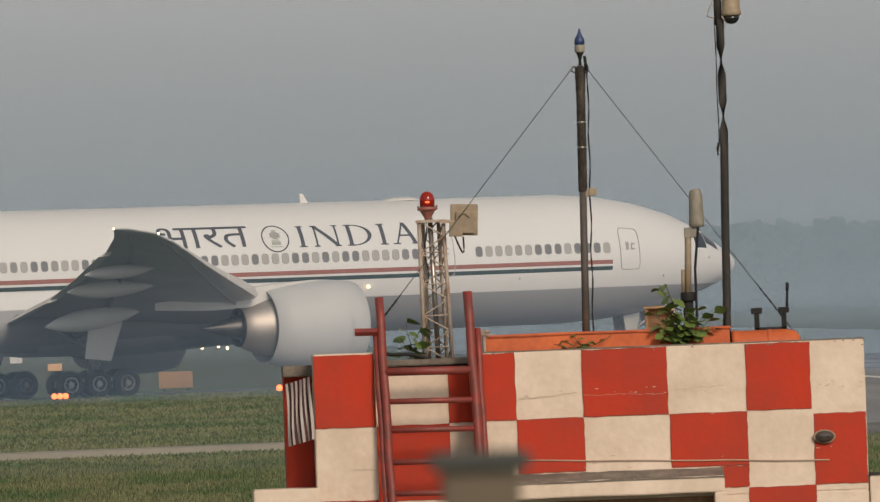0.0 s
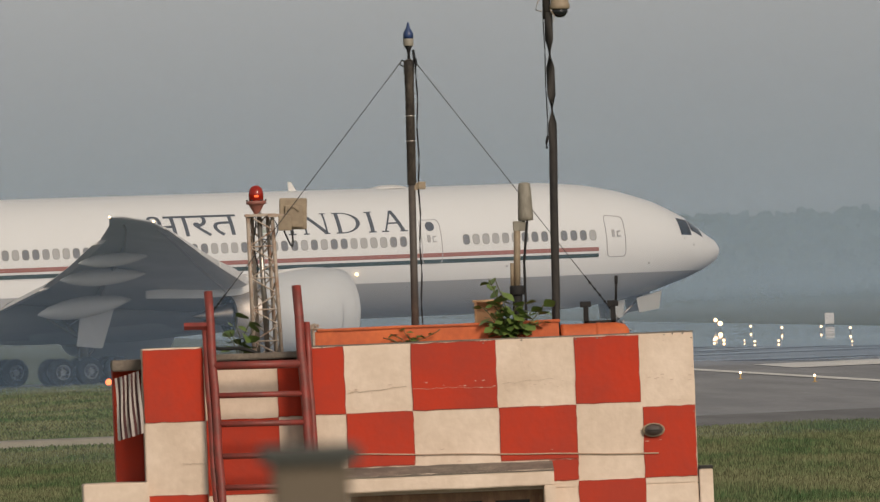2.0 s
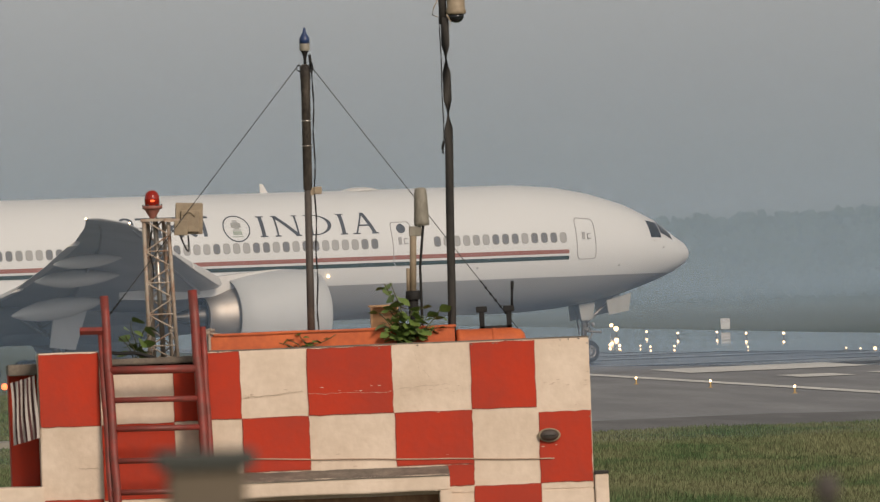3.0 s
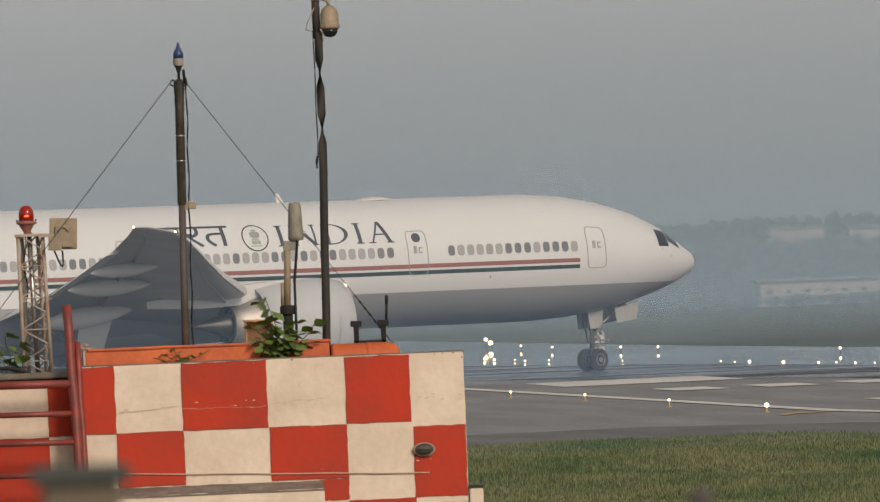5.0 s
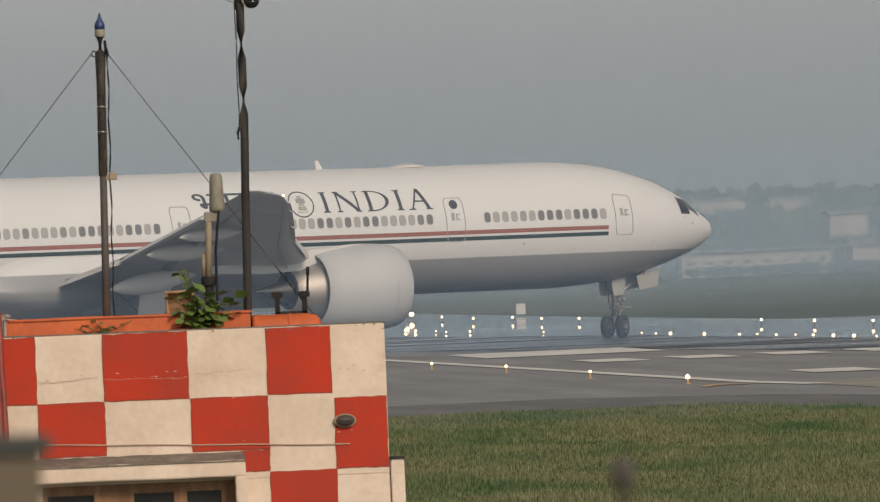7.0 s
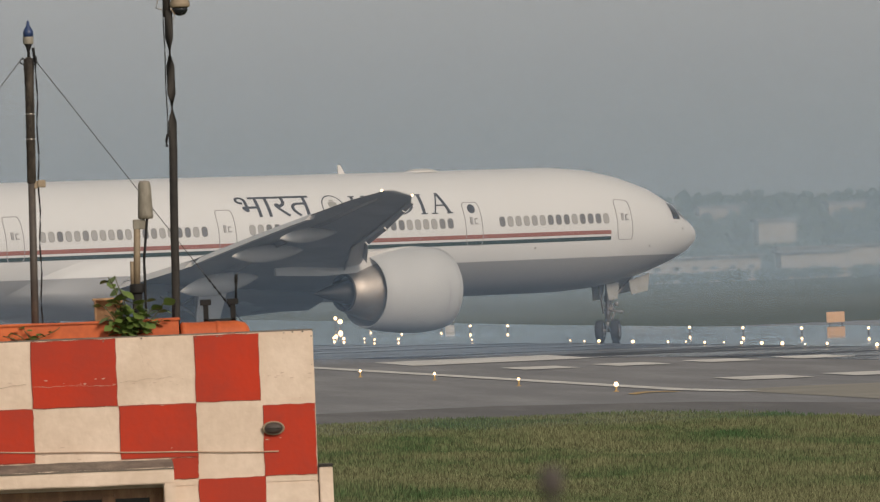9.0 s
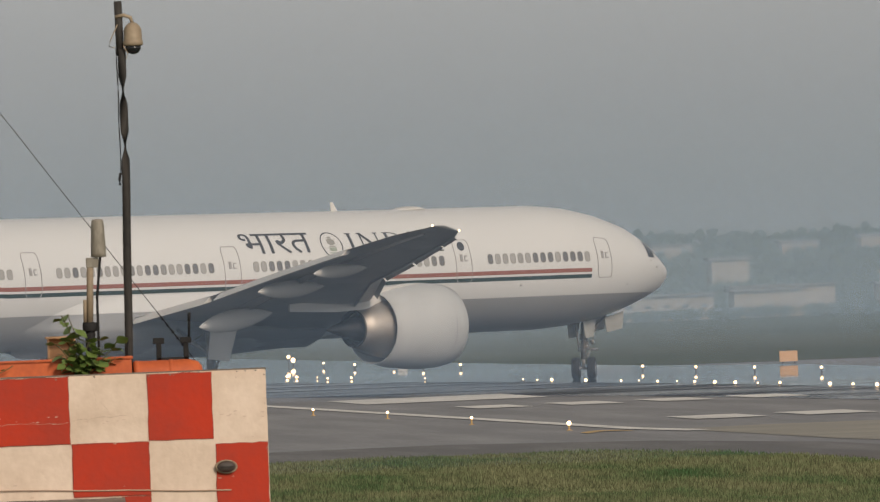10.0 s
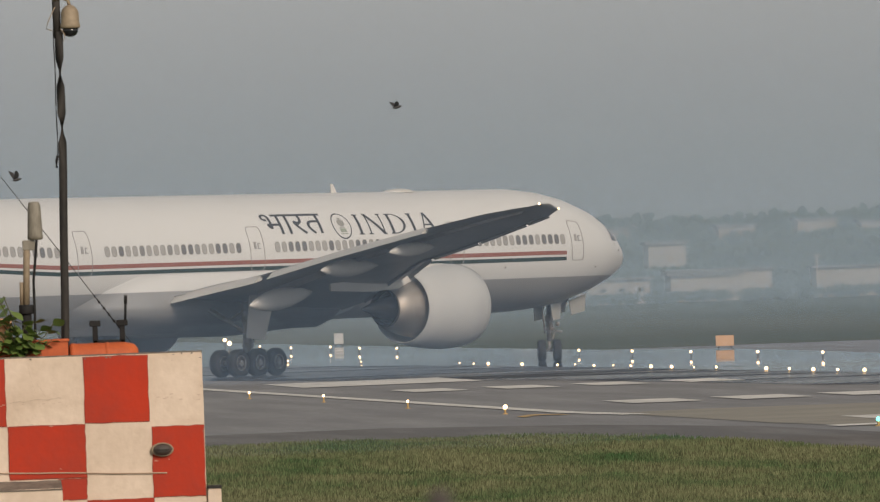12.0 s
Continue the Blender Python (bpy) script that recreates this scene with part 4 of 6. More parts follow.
            rows.append([(px(x - wd), side * sp, z - th * 0.5), (px(x + wd), side * sp, z - th * 0.5), (px(x + wd), side * sp, z - th * 0.12), (px(x - wd), side * sp, z - th * 0.12)])
        rings(bm, rows)
        part("wing_joint", bm, "seam", wing, "thin dark joint line")

    # engine
    ez, ey = 3.02, side * 9.6
    eng = empty("engine")
    eng.parent = plane
    tagged(eng, "large white turbofan engine under the wing")

    def turned(name, profile, mat, label="", n=48, parent=eng, caps=False):
        bm = bmesh.new()
        lathe(bm, [(r, px(a)) for a, r in profile], (0, ey, ez), "X", n, caps=caps)
        bmesh.ops.recalc_face_normals(bm, faces=bm.faces)
        return part(name, bm, mat, parent, label, smooth=True)
    turned("cowl", ((26.5, 1.62), (26.0, 1.66), (25.66, 1.74), (25.55, 1.82), (25.62, 1.90), (25.9, 1.97), (26.4, 2.04), (27.1, 2.08), (28.0, 2.05), (29.2, 1.93), (30.25, 1.72), (30.26, 1.68), (29.4, 1.74), (28.5, 1.7)), "nacelle", "white painted engine cowl")
    turned("inlet_lip", ((25.86, 1.69), (25.64, 1.76), (25.53, 1.82), (25.60, 1.91), (25.86, 1.975)), "nacelle", "pale inlet lip")
    turned("fan_disc", ((26.1, 0.01), (26.3, 0.25), (26.5, 0.5), (26.5, 1.64)), "dark_metal", "dark fan face")
    turned("fan_duct", ((28.4, 1.72), (28.45, 1.0)), "dark_metal", "dark bypass duct")
    turned("core_cowl", ((28.3, 1.50), (29.5, 1.47), (30.3, 1.32), (31.0, 1.10), (31.5, 0.92), (31.55, 0.84), (30.9, 0.86)), "bare_metal", "bare metal core nozzle")
    turned("core_ring", ((31.0, 1.03), (31.58, 0.885), (31.6, 0.82), (31.2, 0.8)), "dark_metal", "dark heat-stained nozzle rim")
    turned("exhaust_cone", ((30.8, 0.66), (31.6, 0.56), (32.4, 0.34), (33.2, 0.10), (33.45, 0.01)), "dark_metal", "dark exhaust cone")
    bm = bmesh.new()
    rows = []
    for a, z0, z1, w in ((26.6, 5.0, 5.06, 0.06), (27.5, 4.85, 5.10, 0.34), (29.0, 4.5, 5.02, 0.52), (31.0, 3.95, 4.85, 0.52), (33.0, 3.85, 4.5, 0.38), (35.8, 3.95, 4.3, 0.06)):
        rows.append([(px(a), ey - w, z0), (px(a), ey - w, z1), (px(a), ey + w, z1), (px(a), ey + w, z0)])
    rings(bm, rows)
    bmesh.ops.recalc_face_normals(bm, faces=bm.faces)
    part("pylon", bm, "white_paint", eng, "pale grey engine pylon")
    bm = bmesh.new()
    rings(bm, [[(px(26.55 + 0.03 * (k == 1)), ey - side * 0 + 2.09 * math.cos(a) * (1 if side > 0 else -1) * 1.0, ez + 2.09 * math.sin(a)) for a in (radians(-35 + 3 * j) for j in range(16))] for k in range(2)], close=False)
    part("cowl_seam", bm, "seam", eng, "thin grey cowl seam")


# undercarriage
def wheel(r, w, parent, at_pose):
    bm = bmesh.new()
    prof = [(r * 0.55, -w / 2 * 0.8), (r * 0.8, -w / 2), (r * 0.94, -w / 2 * 0.85), (r, -w / 2 * 0.5), (r, w / 2 * 0.5), (r * 0.94, w / 2 * 0.85), (r * 0.8, w / 2), (r * 0.55, w / 2 * 0.8)]
    lathe(bm, prof, axis="Y", n=32)
    for z in (-0.25, 0.0, 0.25):
        lathe(bm, [(r * 1.001, z * w - 0.012), (r * 0.97, z * w - 0.011), (r * 0.97, z * w + 0.011), (r * 1.001, z * w + 0.012)], axis="Y", n=32, caps=False)
    t = part("wheel", bm, "tyre", parent, "black ribbed aircraft tyre", smooth=True)
    t.matrix_local = at_pose
    bm = bmesh.new()
    for s in (-1, 1):
        lathe(bm, [(r * 0.56, s * w * 0.40), (r * 0.56, s * w * 0.44), (r * 0.44, s * w * 0.36), (r * 0.22, s * w * 0.36), (r * 0.2, s * w * 0.5), (0.01, s * w * 0.52)], axis="Y", n=20)
        for k in range(8):
            a = k * math.tau / 8
            c = (r * 0.33 * math.cos(a), s * w * 0.375, r * 0.33 * math.sin(a))
            tube(bm, (c[0], c[1] - 0.015, c[2]), (c[0], c[1] + 0.015, c[2]), r * 0.06, n=8, mat=1)
    part("rim", bm, ["hub", "black"], t, "grey wheel rim with dark vents")
    return t


wheels = []
for side in (-1, 1):
    gear = empty("main_gear")
    gear.parent = plane
    tagged(gear, "six-wheeled main landing gear bogie")
    gear.location = (0, side * 5.485, 0)
    bm = bmesh.new()
    tube(bm, (0, 0, 0.75), (0.1, -side * 0.1, 3.6), 0.20, 0.24, 16)
    tube(bm, (0, 0, 0.66), (0, 0, 1.7), 0.13, n=14)
    tube(bm, (-1.75, 0, 0.66), (1.75, 0, 0.66), 0.14, n=12)
    tube(bm, (0, 0, 2.0), (1.6, -side * 0.6, 3.5), 0.08, n=10)
    tube(bm, (0, 0, 2.0), (-0.2, -side * 2.0, 3.3), 0.09, n=10)
    tube(bm, (0.15, 0, 1.2), (0.5, 0, 1.7), 0.05, n=8)
    tube(bm, (0.5, 0, 1.7), (0.2, 0, 2.3), 0.05, n=8)
    for x in (-1.46, 0, 1.46):
        tube(bm, (x, -0.75, 0.66), (x, 0.75, 0.66), 0.07, n=10)
    part("strut", bm, "strut", gear, "grey oleo strut and bogie beam", smooth=True)
    bm = bmesh.new()
    v = [(-0.2, side * 0.35, 3.9), (1.5, side * 0.55, 3.9), (0.75, side * 0.42, 1.7), (-0.55, side * 0.36, 1.85)]
    rings(bm, [[Vector(q) for q in v], [Vector(q) + Vector((0, side * 0.06, 0)) for q in v]])
    bmesh.ops.recalc_face_normals(bm, faces=bm.faces)
    part("gear_door", bm, "white_paint", gear, "white main gear door panel")
    for x in (-1.46, 0, 1.46):
        for yy in (-0.52, 0.52):
            wheels.append((wheel(0.66, 0.52, gear, pose(x, yy, 0.66)), (x, yy, 0.66), 0.66))
    # folding side stay, jury links and hydraulic lines
    bm = bmesh.new()
    tube(bm, (-0.1, -side * 0.15, 2.2), (-1.1, -side * 1.5, 3.2), 0.06, n=8)
    tube(bm, (-0.6, -side * 0.8, 2.65), (0.2, -side * 0.3, 3.2), 0.04, n=8)
    path_tube(bm, [(0.24 * math.sin(k * 0.7), side * 0.2, 0.9 + 0.2 * k) for k in range(9)], 0.022, 6)
    path_tube(bm, [(-0.22, side * 0.16 * math.cos(k), 0.8 + 0.22 * k) for k in range(8)], 0.020, 6)
    for x in (-0.8, 0.8):
        tube(bm, (x, side * 0.25, 0.72), (x * 0.1, side * 0.25, 1.15), 0.05, n=8)
        box(bm, x - 0.16, x + 0.16, -0.2, 0.2, 0.74, 0.92, bevel=0.03)
    part("stay", bm, "hub", gear, "grey side stay and hydraulic lines")


bm = bmesh.new()
tube(bm, (px(5.89), 0, 1.0), (px(5.75), 0, 3.2), 0.13, 0.16, 14)
tube(bm, (px(5.8), 0, 1.9), (px(4.2), 0, 3.1), 0.07, n=8)
tube(bm, (px(5.8), -0.25, 1.6), (px(5.8), 0.25, 1.6), 0.10, n=10)
tube(bm, (px(5.62), 0, 1.05), (px(5.4), 0, 1.45), 0.045, n=8)
tube(bm, (px(5.4), 0, 1.45), (px(5.62), 0, 1.9), 0.045, n=8)
for s in (-1, 1):
    lathe(bm, [(0.11, 0), (0.12, 0.1), (0.05, 0.16)], (px(5.6), s * 0.3, 1.85), "X", 10)
tube(bm, (px(5.7), 0, 1.52), (px(4.95), 0, 1.46), 0.05, n=8)
tube(bm, (px(5.0), -0.14, 1.46), (px(5.0), 0.14, 1.46), 0.06, n=8)
tube(bm, (px(6.0), -0.12, 1.2), (px(5.95), -0.14, 2.6), 0.035, n=8)
tube(bm, (px(6.05), 0.12, 1.4), (px(6.3), 0.1, 2.9), 0.045, n=8)
lathe(bm, [(0.19, 1.95), (0.22, 2.0), (0.22, 2.25), (0.18, 2.32)], (px(5.81), 0, 0), "Z", 14)
part("nose_strut", bm, "strut", plane, "grey nose gear strut", smooth=True)
for s in (-1, 1):
    bm = bmesh.new()
    v = [(px(3.5), s * 0.55, 3.3), (px(4.9), s * 0.55, 3.0), (px(4.8), s * 0.60, 2.28), (px(3.7), s * 0.60, 2.45)]
    rings(bm, [[Vector(q) for q in v], [Vector(q) + Vector((0, s * 0.05, 0)) for q in v]])
    bmesh.ops.recalc_face_normals(bm, faces=bm.faces)
    part("nose_gear_door", bm, "emblem", plane, "pale grey open nose gear door")
    bm = bmesh.new()
    v = [(px(5.5), s * 0.5, 2.95), (px(6.4), s * 0.5, 2.85), (px(6.3), s * 0.55, 2.05), (px(5.7), s * 0.55, 2.1)]
    rings(bm, [[Vector(q) for q in v], [Vector(q) + Vector((0, s * 0.05, 0)) for q in v]])
    bmesh.ops.recalc_face_normals(bm, faces=bm.faces)
    part("nose_gear_door", bm, "emblem", plane, "small grey open nose gear door")
steer = empty("nose_axle")
steer.parent = plane
steer.location = (px(5.89), 0, 0)
tagged(steer, "steered nose axle with two wheels")
bm = bmesh.new()
tube(bm, (0, -0.5, 0.54), (0, 0.5, 0.54), 0.07, n=10)
tube(bm, (0, 0, 0.5), (0, 0, 1.1), 0.09, n=12)
part("axle", bm, "strut", steer, smooth=True)
nose_wheels = [(wheel(0.545, 0.42, steer, pose(0, s * 0.39, 0.545)), (0, s * 0.39, 0.545), 0.545) for s in (-1, 1)]

# tail
for name, rows in (("tail_fin", ((58.5, 68.8, 8.4, 0.5), (64.5, 70.6, 13.5, 0.32), (69.3, 72.6, 18.5, 0.16))),):
    bm = bmesh.new()
    rings(bm, [[(px(a), 0, z), (px(a * 0.6 + b * 0.4), w, z), (px(b), 0.02, z), (px(a * 0.6 + b * 0.4), -w, z)] for a, b, z, w in rows])
    bmesh.ops.recalc_face_normals(bm, faces=bm.faces)
    part(name, bm, "white_paint", plane, "white vertical tail fin")
for side in (-1, 1):
    bm = bmesh.new()
    rings(bm, [[(px(a), side * y, z), (px(a * 0.6 + b * 0.4), side * y, z + w), (px(b), side * y, z + 0.01), (px(a * 0.6 + b * 0.4), side * y, z - w)] for a, b, y, z, w in ((62.5, 69.5, 0.8, 6.9, 0.3), (70.2, 73.0, 10.7, 7.9, 0.1))])
    bmesh.ops.recalc_face_normals(bm, faces=bm.faces)
    part("tailplane", bm, "wing_grey", plane, "grey horizontal tailplane")
# ---- the checkered hut; front wall in the plane y = 149 ----
YF = 149.0
rw = random.Random(21)
hut = empty("equipment_hut", pose(0, 0, 0), "flat-roofed hut painted in red and cream checks", "hut")


def slab(name, x0, x1, y0, y1, z0, z1, mat, label="", bevel=0.012, parent=None, wear=0.006):
    """A plastered block with slightly uneven, rounded edges."""
    bm = bmesh.new()
    box(bm, x0, x1, y0, y1, z0, z1)
    bmesh.ops.bevel(bm, geom=bm.edges[:], offset=bevel, segments=2, affect="EDGES")
    bmesh.ops.subdivide_edges(bm, edges=[e for e in bm.edges if e.calc_length() > 0.3], cuts=5, use_grid_fill=True)
    for v in bm.verts:
        v.co += Vector([noise.noise(v.co * 2.3 + Vector((k * 9, 0, 0))) * wear for k in range(3)])
    return part(name, bm, mat, parent or hut, label)


slab("front_wall", 5.38, 9.985, YF, YF + 0.24, 2.06, 3.855, "white_wall", "cream painted plaster front wall")
slab("front_wall", 8.13, 9.985, YF, YF + 0.24, -0.1, 2.06, "white_wall", "cream painted plaster front wall")
slab("front_wall", 5.38, 5.84, YF, YF + 0.24, -0.1, 2.06, "white_wall", "cream painted plaster front wall")
slab("side_wall", 9.745, 9.98, YF + 0.24, YF + 4.0, -0.1, 3.85, "white_wall")
slab("recess_wall", 4.10, 5.40, YF + 0.36, YF + 0.6, -0.1, 3.70, "white_wall", "cream wall in the ladder recess")
slab("back_wall", 3.25, 9.98, YF + 4.0, YF + 4.25, -0.1, 3.7, "white_wall")
slab("pillar", 3.42, 4.15, YF - 0.02, YF + 0.7, -0.1, 3.915, "white_wall", "cream corner pillar")
slab("side_wall", 3.085, 3.42, YF + 0.9, YF + 1.7, -0.1, 3.74, "red_wall", "red painted side wall")
slab("side_coping", 3.075, 3.44, YF + 0.55, YF + 1.6, 3.66, 3.79, "cement", "bare cement coping")
slab("roof_slab", 3.42, 9.745, YF + 0.6, YF + 4.0, 3.58, 3.76, "roof", "dusty screed roof")
slab("roof_edge", 4.12, 5.39, YF + 0.30, YF + 0.62, 3.74, 3.815, "cement", "chipped cement roof edge")
slab("ledge", 2.66, 3.44, YF - 0.15, YF + 0.9, -0.1, 2.335, "white_wall", "low cream ledge wall")
slab("parapet_cap", 5.40, 9.99, YF + 0.012, YF + 0.235, 3.852, 3.872, "cement", "thin bare cement wall top", bevel=0.006)


def check(x0, x1, z0, z1, y, mat="red_wall"):
    """One painted square with a hand-painted, wavering edge, a coat thick."""
    bm = bmesh.new()
    n = 7
    pts = []
    for (ax, az), (bx, bz) in (((x0, z0), (x1, z0)), ((x1, z0), (x1, z1)), ((x1, z1), (x0, z1)), ((x0, z1), (x0, z0))):
        for k in range(n):
            pts.append((ax + (bx - ax) * k / n + rw.uniform(-.006, .006), az + (bz - az) * k / n + rw.uniform(-.006, .006)))
    cx, cz = (x0 + x1) / 2, (z0 + z1) / 2
    rim = rw.uniform(0.008, 0.014)
    front = [bm.verts.new((x, y - 0.010, z)) for x, z in pts]
    inner = [bm.verts.new((x - math.copysign(min(rim, abs(x - cx)), x - cx), y - 0.011, z - math.copysign(min(rim, abs(z - cz)), z - cz))) for x, z in pts]
    back = [bm.verts.new((x, y + 0.012, z)) for x, z in pts]
    bm.faces.new(inner)
    for i in range(len(pts)):
        j = (i + 1) % len(pts)
        bm.faces.new((front[j], front[i], back[i], back[j])).material_index = 1
        bm.faces.new((front[i], front[j], inner[j], inner[i])).material_index = 1
    bmesh.ops.recalc_face_normals(bm, faces=bm.faces)
    return part("red_check", bm, [mat, "red_edge"], hut)


CX = (5.385, 5.82, 6.615, 7.63, 8.565, 9.335, 9.98)
for i in (0, 2, 4):
    check(CX[i], CX[i + 1], 3.05, 3.85, YF)
check(CX[1], 6.62, 2.405, 3.055, YF)
check(7.64, CX[4], 2.405, 3.05, YF)
check(8.22, CX[4] - 0.002, 2.15, 2.403, YF)
check(9.35, 9.975, 2.145, 2.99, YF)
check(8.555, 9.355, 1.25, 2.14, YF)
check(3.425, 4.145, 3.035, 3.90, YF - 0.02)
check(3.425, 4.145, 1.30, 2.165, YF - 0.02)
check(5.03, 5.375, 3.04, 3.63, YF + 0.36)
check(4.16, 5.03, 2.13, 3.035, YF + 0.36)
check(5.03, 5.375, 1.3, 2.12, YF + 0.36)
# hairline cracks and chipped plaster
for x0, z0, x1, z1, w in ((5.85, 3.30, 6.55, 3.345, .010), (7.66, 3.33, 8.3, 3.37, .007), (7.9, 3.80, 7.98, 3.42, .006), (8.0, 3.55, 8.12, 3.38, .005), (6.62, 3.31, 7.6, 3.30, .007), (3.85, 2.53, 4.12, 2.525, .012)):
    bm = bmesh.new()
    n = 14
    a = [(x0 + (x1 - x0) * k / n + rw.uniform(-.008, .008), z0 + (z1 - z0) * k / n + rw.uniform(-.012, .012)) for k in range(n + 1)]
    yy = YF - 0.034 if x0 < 4.2 else YF - 0.014
    va = [bm.verts.new((x, yy, z - w * rw.uniform(.1, .4))) for x, z in a]
    vb = [bm.verts.new((x, yy, z + w * rw.uniform(.1, .4))) for x, z in a]
    for k in range(n):
        bm.faces.new((va[k], va[k + 1], vb[k + 1], vb[k]))
    part("crack", bm, "hairline", hut, "fine crack in the plaster")
for _ in range(18):
    x = rw.choice([9.965, 9.96, rw.uniform(5.4, 9.95), rw.uniform(8.4, 9.9)])
    z = rw.uniform(2.2, 3.8) if x > 9.95 else 3.85 - abs(rw.gauss(0, .015))
    r = rw.uniform(.006, .018)
    bm = bmesh.new()
    bm.faces.new([bm.verts.new((x + r * math.cos(t) * rw.uniform(.5, 1.2), YF - 0.013, z + r * .7 * math.sin(t) * rw.uniform(.5, 1.2))) for t in (k * math.tau / 7 for k in range(7))])
    part("chip", bm, "cement", hut)

for k in range(46):
    lo_x, hi_x = rw.choice(((5.85, 6.6), (7.66, 8.5), (7.66, 8.5), (9.36, 9.95), (6.7, 7.6)))
    x = rw.uniform(lo_x, hi_x)
    z = 3.335 + rw.gauss(0, 0.03) + 0.03 * math.sin(x * 3)
    if k > 32:
        x, z = rw.uniform(5.4, 9.95), rw.choice((rw.uniform(2.42, 2.6), rw.uniform(3.0, 3.1), rw.uniform(3.70, 3.83)))
    r = rw.uniform(0.005, 0.014)
    bm = bmesh.new()
    bm.faces.new([bm.verts.new((x + 2.2 * r * math.cos(t) * rw.uniform(.5, 1.2), YF - 0.0135, z + 0.45 * r * math.sin(t) * rw.uniform(.5, 1.2))) for t in (j * math.tau / 7 for j in range(7))])
    part("peeled_spot", bm, "peel", hut)

# conduit along the wall, door canopy and glazed front
bm = bmesh.new()
path_tube(bm, [(5.80 + 0.31 * k, YF - 0.02, 2.567 - 0.0116 * k + 0.004 * math.sin(k * 1.7)) for k in range(13)], 0.009, 6)
part("conduit", bm, "conduit", hut, "thin painted conduit", smooth=True)
slab("canopy", 5.30, 8.25, YF - 0.34, YF + 0.0, 2.11, 2.30, "white_wall", "cream canopy over the door", wear=0.012)
bm = bmesh.new()
rings(bm, [[(x, YF - 0.35, 2.292 + dz), (x, YF - 0.01, 2.395 + dz), (x, YF - 0.01, 2.28), (x, YF - 0.35, 2.28)] for x, dz in [(5.28 + 0.165 * k, rw.uniform(-.006, .008)) for k in range(19)]])
part("canopy_top", bm, "cement", hut, "stained bare cement canopy top")
slab("door_jamb", 8.125, 8.262, YF - 0.34, YF, -0.1, 2.11, "white_wall", "cream door surround")
win_thing = part("window_front", (lambda b: (box(b, 5.84, 8.13, YF + 0.10, YF + 0.16, 1.985, 2.06), b)[1])(bmesh.new()), "wood", hut, "varnished wooden window front")
for x0, x1 in ((5.84, 5.90), (6.45, 6.93), (7.40, 7.56), (7.97, 8.13)):
    bm = bmesh.new()
    box(bm, x0, x1, YF + 0.09, YF + 0.17, -0.1, 1.985, bevel=0.008)
    part("post", bm, "wood", win_thing)
for x0, x1 in ((5.90, 6.45), (6.93, 7.40), (7.56, 7.97)):
    bm = bmesh.new()
    box(bm, x0, x1, YF + 0.12, YF + 0.13, 0.4, 1.945)
    part("pane", bm, "glass", win_thing, "dark window pane")
    bm = bmesh.new()
    box(bm, x0, x1, YF + 0.11, YF + 0.15, 1.945, 1.985)
    part("rail", bm, "wood", win_thing)

# low corner post beside the hut
post = empty("corner_post", pose(0, 0, 0), "low cream masonry post beside the hut", "post")
slab("post_body", 9.995, 10.155, YF - 0.05, YF + 0.2, -0.1, 2.225, "white_wall", parent=post)
slab("post_cap", 9.99, 10.165, YF - 0.06, YF + 0.21, 2.225, 2.262, "pole", "dark cap", parent=post, bevel=0.008)

# bulkhead lamp on the wall
e = empty("bulkhead_lamp", pose(9.47, YF - 0.005, 2.71), "unlit oval dark bulkhead lamp on the wall", "lamp")
bm = bmesh.new()
lathe(bm, [(0.135, 0.0), (0.135, -0.05), (0.115, -0.06), (0.11, -0.05)], axis="Y", n=28)
bmesh.ops.scale(bm, vec=(1, 1, 0.62), verts=bm.verts)
part("ring", bm, "plastic", e, "dusty pale ring", smooth=True)
bm = bmesh.new()
lathe(bm, [(0.11, -0.05), (0.10, -0.09), (0.06, -0.125), (0.01, -0.135)], axis="Y", n=28)
bmesh.ops.scale(bm, vec=(1, 1, 0.6), verts=bm.verts)
part("cover", bm, "mast_low", e, "dark dirty glass cover", smooth=True)
bm = bmesh.new()
path_tube(bm, [(-0.1, -0.07, 0.0), (-0.05, -0.135, 0), (0.05, -0.135, 0), (0.1, -0.07, 0)], 0.009, 6)
part("guard", bm, "pole", e)

# striped cloth over the ledge
cloth = empty("striped_cloth", pose(0, 0, 0), "maroon and white striped cloth hung over the side wall", "cloth")
for k in range(11):
    bm = bmesh.new()
    rows = []
    for i in range(15):
        f = i / 14
        z = 3.62 - 0.74 * f
        row = []
        for j in range(3):
            u = (k + j / 2) / 11
            x = 3.085 + 0.295 * u + 0.008 * math.sin(f * 5 + u * 4) + 0.006 * f * math.sin(u * 20) + 0.02 * f
            row.append((x, YF - 0.10 + 0.05 * math.sin(u * 17 + f * 2) + 0.10 * (1 - f), z + (0.08 * u - 0.04)))
        rows.append(row)
    rings(bm, rows, close=False)
    part("stripe", bm, "cloth_dark" if k % 2 else "cloth_white", cloth, smooth=True)

# orange ducts on the roof
trough = empty("roof_trough", pose(0, 0, 0), "long faded orange metal trough standing on the roof", "trough")
slab("body", 5.50, 8.42, YF + 0.36, YF + 0.74, 3.75, 4.035, "orange", parent=trough, bevel=0.01, wear=0.008)
slab("lid", 5.53, 8.44, YF + 0.335, YF + 0.765, 4.035, 4.065, "orange", "pale worn orange lid", parent=trough, bevel=0.008, wear=0.010)
slab("end_board", 5.47, 5.50, YF + 0.34, YF + 0.76, 3.75, 4.055, "rust", "bare rusty end plate", parent=trough, bevel=0.006)
d = empty("roof_duct", pose(0, 0, 0), "short orange metal duct with a rounded end", "duct")
